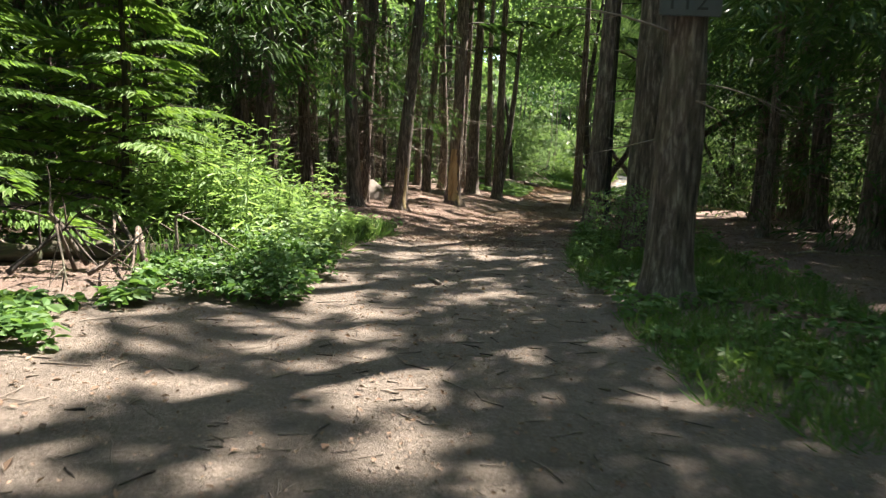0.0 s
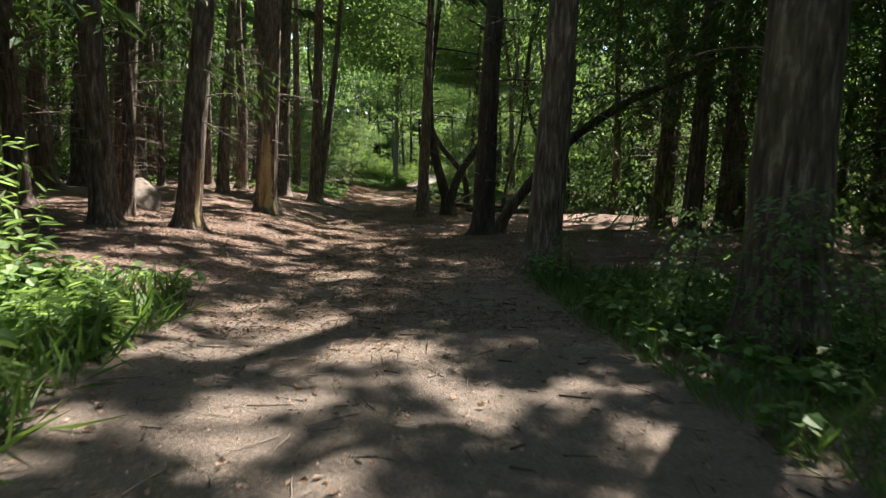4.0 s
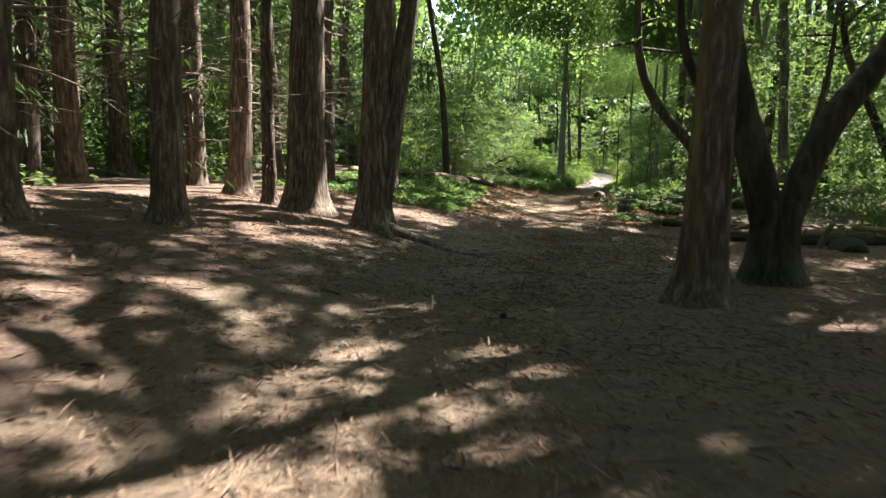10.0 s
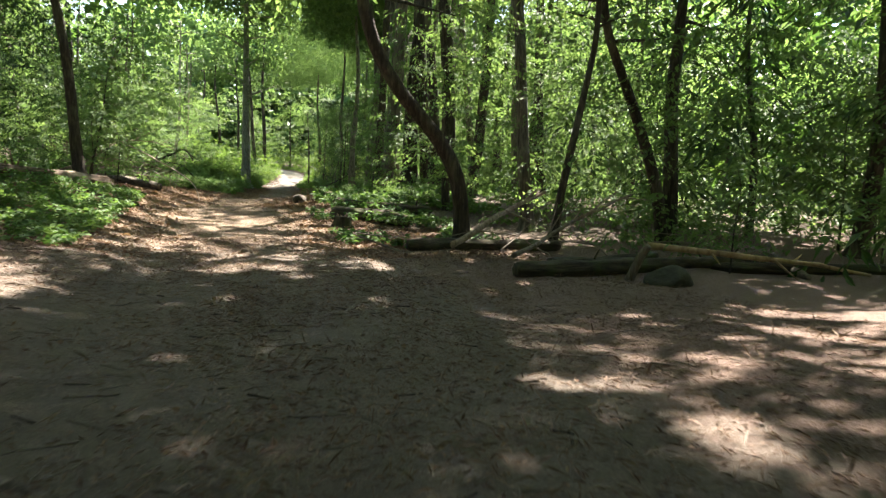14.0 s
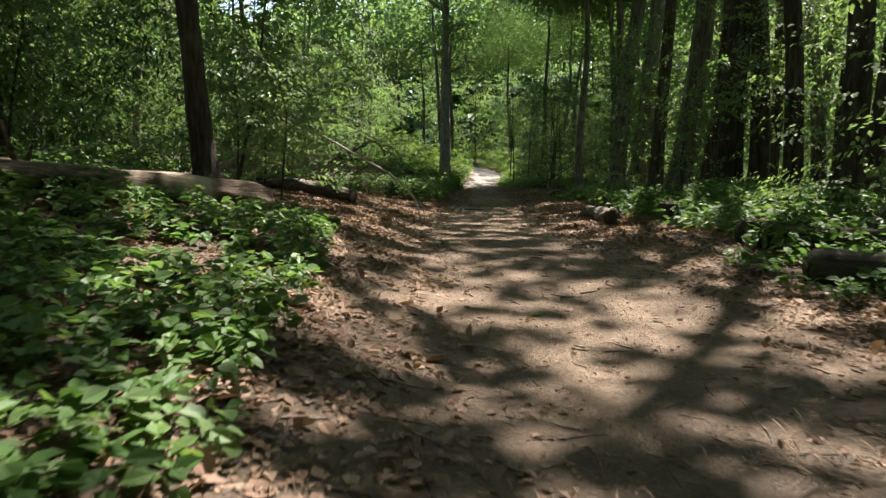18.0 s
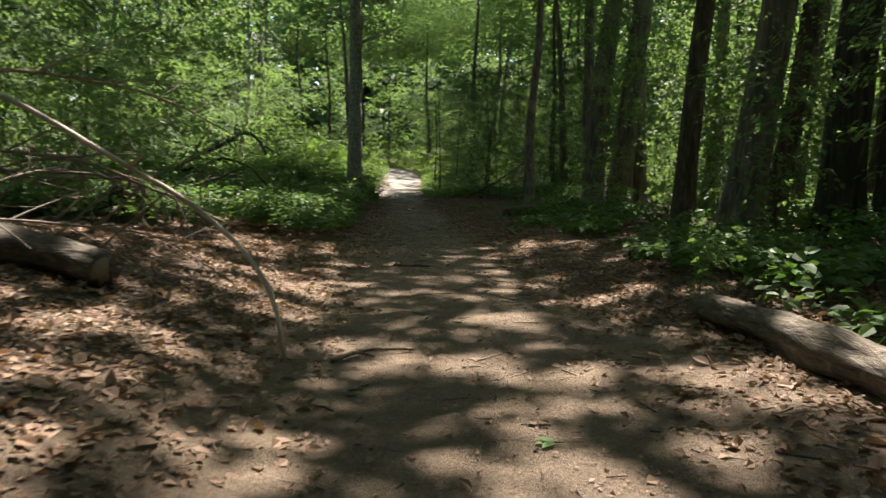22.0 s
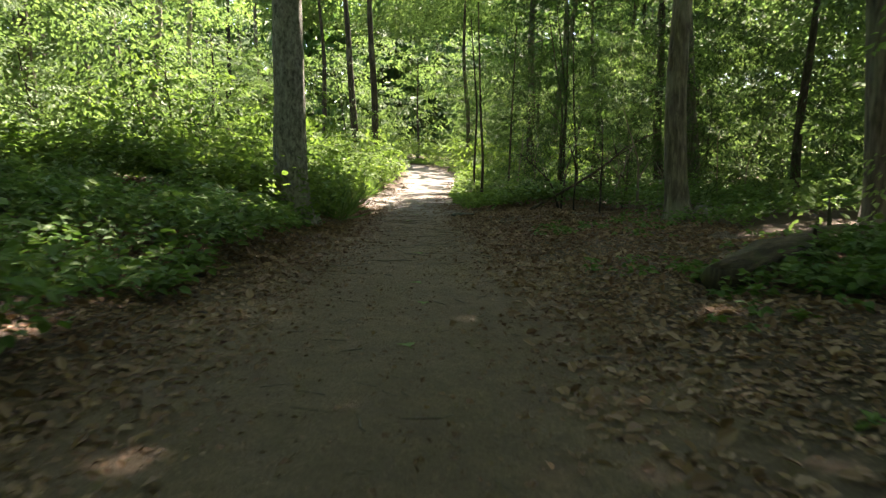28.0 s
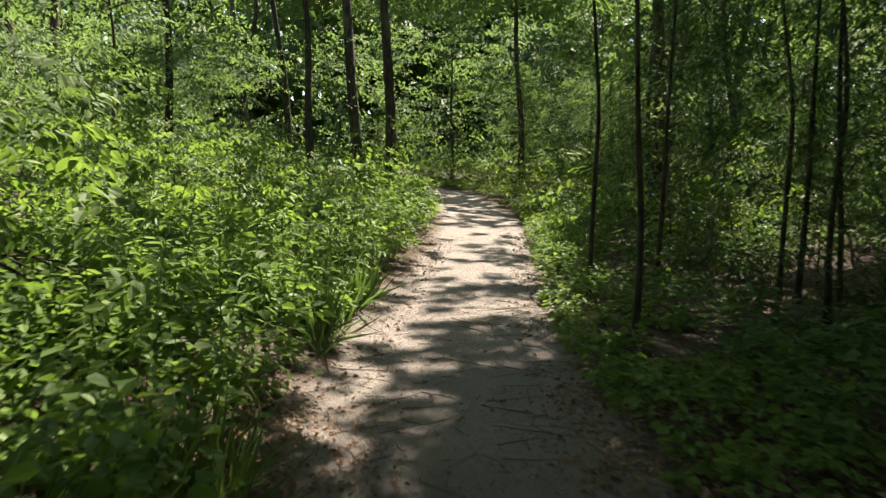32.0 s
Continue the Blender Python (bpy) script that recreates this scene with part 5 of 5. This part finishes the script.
def stump(name, label, at, d, h, material, seed=0):
    t = thing(name, label, "stump", at=spot(*at))
    z = np.r_[-0.15, 0, 0.06, 0.14, 0.25, np.linspace(0.35, 1, 6)] * np.r_[1, 1, 1, 1, 1, np.full(6, h)]
    z = np.sort(np.clip(z, -0.15, h))
    z = z + np.arange(len(z)) * 1e-3
    line = np.stack([0 * z, 0 * z, z], 1)
    part("bole", tube(line, 0.5 * d * (1 + 0.5 * np.exp(-np.clip(z, 0, None) / 0.15)), 20, 0.3, seed, True, 0.5), material, t)
    rng = np.random.default_rng(seed)
    top = []
    for k in range(9):
        a = k * 0.7 + rng.uniform(0, 0.3)
        q = 0.36 * d
        hh = rng.uniform(0.04, 0.3) * d
        top.append(tube(np.array([(q * math.cos(a), q * math.sin(a), z[-1] - 0.02), (q * 0.95 * math.cos(a), q * 0.95 * math.sin(a), z[-1] + hh)]), [0.1 * d, 0.02 * d], 5))
    part("splintered_rim", joined(top), DEADWOOD, t, "jagged broken wood")
    return t


def branch(name, label, points, r0, r1, seed=0, forks=6, material=None, spread=0.5, lift=True):
    """A dead branch with its side twigs; points are plan x, y and height over the ground."""
    rng = np.random.default_rng(seed)
    x0, y0 = points[0][:2]
    t = thing(name, label, "branch", at=(x0, y0, 0))
    p = smooth_line([(x - x0, y - y0, gz(x, y) + h) for x, y, h in points], 24)
    size = np.linalg.norm(p[-1] - p[0])
    sway = np.cumsum(np.cumsum(rng.normal(size=(24, 3)), axis=0), axis=0)
    sway -= sway[0] + (sway[-1] - sway[0]) * np.linspace(0, 1, 24)[:, None]
    p = p + sway * 0.0018 * size * [1, 1, 0.7]
    part("stem", tube(p, np.linspace(r0, r1, 24), 7, 0.12, seed), material or TWIG, t)
    for q in range(forks):
        k = int(rng.integers(4, 22))
        d = (p[min(k + 2, 23)] - p[k - 2])
        d = d / np.linalg.norm(d) + ball_dirs(rng, 1, 0.2)[0] * 0.9
        pp, rr = limb(rng, p[k], d, spread * rng.uniform(0.5, 1.4), max(r1, 0.5 * (r0 + (r1 - r0) * k / 24)), 0.1, 7)
        part("side_twig", tube(pp, rr + 0.002, 5, cap=False), material or TWIG, t)
    return t


def plate():
    """The number plate on the pine beside the trail."""
    t = thing("number_plate", "dark grey square plate reading 112 nailed to a pine", "sign", at=(2.43, 7.5, 0))
    z = gz(2.43, 7.5)
    bm = bmesh.new()
    bmesh.ops.create_cube(bm, size=1.0)
    bmesh.ops.scale(bm, vec=(0.62 * U, 0.03 * U, 0.5 * U), verts=bm.verts)
    bmesh.ops.bevel(bm, geom=bm.edges, offset=0.006, segments=2, affect="EDGES")
    me = bpy.data.meshes.new("plate")
    bm.to_mesh(me)
    bm.free()
    me.materials.append(SIGN_FACE)
    ob = new("board", me)
    ob.parent = t
    ob.location = Vector((-0.065, -0.275, z + PLATE_Z)) * U
    for k, figure in enumerate("112"):
        fc = bpy.data.curves.new("figure", "FONT")
        fc.body, fc.size, fc.align_x, fc.align_y, fc.extrude = figure, 0.27 * U, "CENTER", "CENTER", 0.003
        ft = new("figure_shape", fc)
        fm = bpy.data.meshes.new_from_object(ft.evaluated_get(bpy.context.evaluated_depsgraph_get()))
        bpy.data.objects.remove(ft)
        fm.materials.clear()
        fm.materials.append(SIGN_INK)
        f = new("figure", fm)
        f.parent = t
        f.location = Vector((-0.105 + (k - 1) * 0.15, -0.292, z + PLATE_Z - 0.11)) * U
        f.rotation_euler.x = radians(90)
        f["label"] = "black figure " + figure
    for dx in (-0.325, 0.135):
        nail = tube(np.array([(dx, -0.288, z + PLATE_Z + 0.19), (dx, -0.31, z + PLATE_Z + 0.19)]), [0.012, 0.016], 10)
        part("nail", nail, DEADWOOD, t)


PLATE_Z = 3.22
plate()

# bare wood on the trunks, and one painted strip of sun
scar(scar_tree, 28, 0.22, 2.25, -1.85, 1.7, 3)
scar(scar_tree, 28, 0.06, 0.42, -0.95, 0.45, 5, "lower_strip")
# weathered grey stands in for sun on this side of the trunk
scar(scar_tree, 28, 0.5, 3.2, -0.72, 0.34, 6, "grey_strip", DEADWOOD)
for o in list(scene.objects):
    if o.name.startswith("leaning_cedar"):
        scar(o, 22, 0.1, 1.3, -0.9, 0.6, 7)
    if o.name.startswith("scarred_trailside_tree"):
        scar(o, 24, 1.25, 3.4, -2.84, 0.8, 9, "bare_strip", SCAR_OLD)
        scar(o, 24, 0.75, 1.15, -2.45, 0.7, 10, "bare_strip", SCAR_OLD)
        scar(o, 24, 0.3, 0.62, -2.5, 0.3, 11, "bare_strip", SCAR_OLD)

log("fallen_log", "long pale fallen log with peeling bark behind the herbs", (6.0, 55.3), (1.4, 51.8), 0.36, LOG_BARK, 0.34, 1, 3)
log("trailside_log", "pale bark-covered log lying beside the trail", (12.3, 57.6), (13.3, 60.6), 0.34, LOG_PALE, 0.36, 2, 1, MOSSY)
log("short_log", "short pale log half hidden by herbs", (8.2, 62.15), (6.2, 63.8), 0.32, LOG_PALE, 0.5, 3, 0)
log("long_dark_log", "long dark rotting log on the needle floor", (11.0, 42.3), (18.4, 43.0), 0.3, LOG_DARK, 0.4, 4, 2, MOSSY)
log("dark_log", "dark fallen log at the foot of a crooked tree", (10.7, 45.6), (14.4, 45.5), 0.26, LOG_DARK, 0.4, 5, 1, MOSSY)
log("mossy_log", "black mossy log at the trail edge", (11.6, 52.3), (13.3, 50.6), 0.42, LOG_DARK, 0.35, 6, 1, MOSSY)
log("mossy_log", "black mossy log at the trail edge", (12.4, 54.4), (15.2, 53.0), 0.34, LOG_DARK, 0.4, 7, 1, MOSSY)
log("rotting_log", "low black rotting log at the trail edge", (15.3, 64.3), (17.4, 62.4), 0.22, LOG_DARK, 0.3, 8, 1, MOSSY)
log("rotting_log", "rotting log among leaves and herbs", (21.6, 71.6), (18.5, 65.7), 0.3, LOG_DARK, 0.4, 9, 1, MOSSY)
log("rotting_log", "dark log lying among seedlings", (19.6, 76.4), (22.8, 77.6), 0.36, LOG_DARK, 0.4, 10, 2, MOSSY)
log("fallen_branch_log", "thin fallen stem on the forest floor", (16.5, 41.0), (21.5, 45.5), 0.14, LOG_PALE, 0.5, 11, 2)
stump("dark_stump", "dark rotten stump at the trail edge", (11.1, 50.2), 0.36, 0.3, MOSSY, 12)
stump("dark_stump", "dark stump among the branches", (8.3, 68.6), 0.55, 0.6, MOSSY, 13)
stump("herb_stump", "leaning dark stump among green herbs", (13.4, 57.6), 0.3, 0.35, MOSSY, 14)
stump("pale_stump", "pale sunlit stump above the herbs", (18.3, 104.5), 0.85, 1.5, DEADWOOD, 15)
stone("boulder", "blocky weathered brown boulder by the cedars", (-2.75, 24.6), (0.95, 0.7, 0.6), 1, ROCK_BROWN)
stone("boulder", "mossy grey boulder beside a log", (13.4, 41.2), (0.46, 0.4, 0.34), 2, ROCK_MOSS)
stone("flat_stone", "flat grey stone at the trail edge", (21.8, 88.3), (0.5, 0.34, 0.08), 3, ROCK_MOSS)
stone("pale_stone", "pale sunlit stone under the trees", (26.4, 84.6), (0.3, 0.24, 0.24), 4)
stone("pale_stone", "pale sunlit stone at the foot of a tree", (24.85, 82.6), (0.24, 0.2, 0.2), 9, ROCK)
stone("small_stone", "small brown stone on the trail", (4.05, 31.8), (0.075, 0.055, 0.045), 5, ROCK_MOSS)
stone("small_stone", "small dark stone on the trail", (2.56, 25.7), (0.07, 0.055, 0.04), 6, ROCK_MOSS)
for k, (x, y, s) in enumerate(((-2.7, 8.2, 0.22), (-3.3, 8.4, 0.3), (-4.2, 8.8, 0.34), (-2.45, 8.6, 0.16), (-3.7, 8.0, 0.2), (-4.8, 7.9, 0.28))):
    stone("debris_stone", "dark mossy stone in the heap under the hemlocks", (x, y), (s, s * 0.8, s * 0.6), 20 + k, (MOSSY, MOSSY, ROCK)[k % 3])
branch("arching_branch", "long thin dead branch arching down to the trail edge", ((7.0, 63.0, 1.6), (7.95, 62.3, 1.1), (8.75, 61.7, 0.82), (9.25, 61.1, 0.55), (9.43, 60.8, 0.28), (9.43, 60.7, -0.02)), 0.026, 0.018, 31, 3, SUNLIT_TWIG, 0.35)
branch("dead_branch", "tangle of grey dead branches beside the trail", ((5.4, 61.0, 0.3), (6.3, 62.6, 1.2), (7.3, 64.0, 1.8), (8.6, 65.4, 1.9), (9.8, 66.6, 1.6)), 0.034, 0.01, 32, 20, DEADWOOD, 1.2)
branch("dead_branch", "tangle of grey dead branches beside the trail", ((5.0, 63.6, 0.3), (6.4, 64.2, 0.9), (8.0, 64.4, 0.95), (9.4, 64.2, 0.5)), 0.03, 0.009, 33, 18, DEADWOOD, 1.1)
branch("dead_branch", "tangle of grey dead branches beside the trail", ((4.6, 66.5, 0.2), (6.2, 66.0, 0.7), (8.2, 66.4, 0.8), (9.6, 67.8, 0.35)), 0.035, 0.01, 34, 16, TWIG, 1.1)
branch("dead_branch", "tangle of grey dead branches beside the trail", ((6.0, 60.0, 0.2), (7.2, 61.6, 0.7), (8.6, 62.4, 0.5), (9.3, 62.5, 0.15)), 0.016, 0.006, 35, 12, TWIG, 0.7)
branch("fallen_bough", "dark fallen bough arching over the herbs", ((9.2, 79.6, 0.4), (9.9, 79.0, 1.1), (10.9, 78.6, 1.7), (11.3, 78.5, 2.1), (11.8, 78.2, 2.0), (12.1, 78.0, 1.5)), 0.09, 0.04, 36, 8, BARK_DARK, 0.9)
branch("fallen_bough", "dark fallen bough arching over the herbs", ((9.6, 79.3, 0.6), (10.9, 78.4, 1.2), (11.6, 78.0, 1.1), (12.2, 77.8, 0.5)), 0.06, 0.02, 37, 6, BARK_DARK, 0.7)
branch("fallen_bough", "dead limb propped among the understory", ((9.0, 74.5, 0.2), (10.2, 75.0, 0.8), (11.4, 76.4, 1.3)), 0.06, 0.02, 38, 6, BARK_DARK, 0.7)
branch("fallen_branch", "bleached branch slanting over the logs", ((11.6, 43.2, 0.2), (13.5, 44.5, 0.7), (16.5, 45.5, 1.3)), 0.045, 0.02, 39, 8, DEADWOOD, 0.8)
branch("broken_stake", "pale broken stake propped on a mossy boulder", ((13.1, 41.9, 0.0), (13.15, 41.75, 0.35), (13.2, 41.6, 0.62)), 0.085, 0.06, 40, 0, DEADWOOD, 0.2)
branch("fallen_branch", "long yellowish peeled branch lying over logs", ((14.6, 43.0, 0.42), (16.0, 41.9, 0.3), (17.9, 40.6, 0.08)), 0.07, 0.03, 41, 5, SCAR, 0.5)
branch("fallen_branch", "bleached branch leaning against a crooked tree", ((10.6, 43.6, 0.35), (12.0, 44.3, 0.85), (13.6, 45.0, 1.35)), 0.06, 0.035, 42, 4, DEADWOOD, 0.6)
log("mossy_log", "short mossy log at the edge of the brush", (16.3, 42.9), (19.4, 40.4), 0.24, LOG_DARK, 0.4, 23, 1, MOSSY)
log("rotting_log", "second dark log behind the mossy boulder", (12.2, 43.0), (15.4, 43.6), 0.24, LOG_DARK, 0.5, 24, 1, MOSSY)
branch("bare_branch", "long bare branch leaning over the herbs", ((13.6, 92.2, 0.5), (15.4, 92.0, 1.25), (16.8, 91.8, 1.35), (18.0, 91.4, 1.0)), 0.04, 0.012, 43, 7, BARK_DARK, 0.7)
branch("bare_branch", "long bare branch leaning over the herbs", ((13.2, 91.0, 1.2), (15.0, 91.2, 1.65), (17.2, 91.0, 1.5)), 0.028, 0.008, 44, 7, BARK_DARK, 0.6)
for k in range(16):
    q = np.random.default_rng(200 + k)
    x, y = q.uniform(9.5, 19), q.uniform(42.5, 49)
    branch("brushwood", "loose grey brushwood on the forest floor", ((x, y, 0.03), (x + q.uniform(-1, 1), y + q.uniform(-0.6, 0.6), q.uniform(0.15, 0.6)), (x + q.uniform(-2, 2), y + q.uniform(-1, 1), q.uniform(0.05, 0.5))), 0.022, 0.006, 300 + k, 5, None, 0.5)
for k in range(14):
    q = np.random.default_rng(230 + k)
    x, y = q.uniform(6, 13), q.uniform(9, 24)
    branch("brushwood", "fallen branch on the needle-covered floor", ((x, y, 0.03), (x + q.uniform(-1.2, 1.2), y + q.uniform(-0.6, 0.6), 0.08), (x + q.uniform(-2.2, 2.2), y + q.uniform(-1, 1), 0.05)), 0.035, 0.01, 330 + k, 4, DEADWOOD, 0.5)
for k in range(22):
    q = np.random.default_rng(500 + k)
    x, y = q.uniform(-6.4, -3.0), q.uniform(6.4, 8.8)
    branch("brushwood", "dark dead branch in the heap under the hemlocks", ((x, y, 0.05), (x + q.uniform(-0.5, 0.5), y + q.uniform(-0.4, 0.4), q.uniform(0.2, 0.65)), (x + q.uniform(-0.9, 0.9), y + q.uniform(-0.8, 0.5), q.uniform(0.05, 0.5))), q.uniform(0.015, 0.04), 0.007, 520 + k, 5, (BARK_DARK, TWIG, BARK_CEDAR)[k % 3], 0.4)
log("dark_root", "dark rotten root lying in the heap under the hemlocks", (-4.9, 7.6), (-2.7, 8.3), 0.26, LOG_DARK, 0.4, 21, 2, MOSSY)
log("dark_root", "dark rotten root lying in the heap under the hemlocks", (-6.4, 6.9), (-4.2, 7.2), 0.22, LOG_DARK, 0.45, 22, 2, MOSSY)
branch("trail_stick", "short thick stick lying on the trail", ((-0.15, 8.75, 0.02), (-0.08, 8.5, 0.025), (-0.02, 8.3, 0.02)), 0.025, 0.02, 41, 1, None, 0.1)
branch("trail_stick", "forked stick lying on the trodden earth", ((2.9, 31.9, 0.015), (3.1, 32.0, 0.02), (3.35, 32.05, 0.015)), 0.018, 0.012, 42, 1, DEADWOOD, 0.15)
branch("fallen_branch", "thin dead stem leaning out of the brush", ((23.6, 88.0, 0.02), (24.6, 88.2, 0.5), (25.6, 88.3, 1.05), (26.8, 88.6, 1.65), (28.0, 88.8, 2.1)), 0.05, 0.018, 61, 10, BARK_DARK, 0.7)
branch("fallen_branch", "thin dead stem leaning out of the brush", ((25.6, 87.2, 0.02), (26.2, 88.0, 0.7), (27.2, 89.0, 1.5), (28.2, 90.0, 2.0)), 0.035, 0.012, 62, 10, TWIG, 0.7)
for k in range(24):
    q = np.random.default_rng(600 + k)
    y = q.uniform(85, 101)
    x, a = float(curve1(y, TRAIL_X)) + q.uniform(4.2, 9.5), q.uniform(-1.2, 1.2)
    w = q.uniform(1.2, 2.8)
    branch("brushwood", "bare dead branch standing among the hemlocks", ((x, y, 0.0), (x + 0.4 * a, y + 0.2 * a, 0.5 * w), (x + a, y + 0.3, w)), q.uniform(0.02, 0.04), 0.007, 640 + k, 7, (BARK_DARK, TWIG)[k % 2], 0.7)
branch("dead_limb", "dead twisted limb over the herbs", ((15.0, 93.5, 1.0), (16.2, 93.0, 1.25), (17.5, 92.6, 1.0), (18.4, 92.6, 0.7)), 0.03, 0.012, 43, 6, BARK_DARK, 0.6)
for x, y in ((24.4, 93.3), (28.0, 94.3), (28.45, 93.9), (28.2, 94.9), (25.2, 96.0), (26.8, 96.4), (27.3, 93.0)):
    bent_tree("thin_sapling", "thin dark sapling at the trail edge", (x, y), [(0.08 * math.sin(x * 5), 0, 1.3), (0.22 * math.sin(x * 9), 0.05, 3.2), (0.5 * math.sin(y * 7), 0.1, 6.5)], 0.05, 0.018, crown=False, seed=int(x * 10))
for k in range(12):
    q = np.random.default_rng(260 + k)
    x, y = q.uniform(4.6, 8.2), q.uniform(60, 67)
    branch("brushwood", "grey brushwood tangle beside the trail", ((x, y, 0.05), (x + q.uniform(-0.8, 1.2), y + q.uniform(-0.8, 0.8), q.uniform(0.3, 1.2)), (x + q.uniform(-1.5, 2), y + q.uniform(-1.2, 1.2), q.uniform(0.1, 1.0))), 0.016, 0.005, 360 + k, 7, None, 0.6)
for x, y, k, w in ((6.3, 56.6, 2, 0.66), (5.7, 57.9, 1, 0.62), (6.2, 60.2, 1, 0.7)):
    copy_thing(saplings[k], placed(x, y, x, w))
for k, (x, y) in enumerate(((15.0, 71.4), (15.6, 72.3), (16.6, 76.0), (17.2, 77.5), (17.5, 78.6), (18.3, 81.2), (19.9, 87.0), (20.6, 88.6), (9.2, 55.8), (8.1, 51.4), (10.4, 58.6))):
    q = np.random.default_rng(400 + k)
    t = thing("fallen_green_leaf", "fresh green leaf fallen on the brown earth", "leaf", "green leaves fallen on the trail", (x, y, gz(x, y) + 0.012))
    a = q.uniform(0, 6.3, 3)
    u = np.stack([np.cos(a[0] + np.array([-0.7, 0, 0.7])), np.sin(a[0] + np.array([-0.7, 0, 0.7])), [0.1, 0.05, 0.12]], 1)
    part("leaf_blade", ovals(np.zeros((3, 3)), u, np.tile([0.0, 0.1, 1.0], (3, 1)), 0.11, 0.06, 0.08, 0.1), LEAF_WEED_SUN, t, smooth=False)
    part("stalk", tube(np.array([(0, 0, 0.0), (-0.06 * math.cos(a[0]), -0.06 * math.sin(a[0]), 0.0)]), [0.004, 0.003], 5), LEAF_WEED_SUN, t)
branch("bark_strip", "reddish strip of rotten wood lying on the trail", ((11.85, 65.25, 0.02), (12.15, 65.1, 0.03), (12.4, 65.1, 0.01)), 0.022, 0.014, 44, 1, BARK_CEDAR, 0.1)
branch("trail_stick", "curved pale stick lying across the trail", ((9.75, 60.6, 0.02), (10.1, 60.72, 0.03), (10.42, 60.65, 0.02)), 0.018, 0.012, 45, 1, DEADWOOD, 0.15)
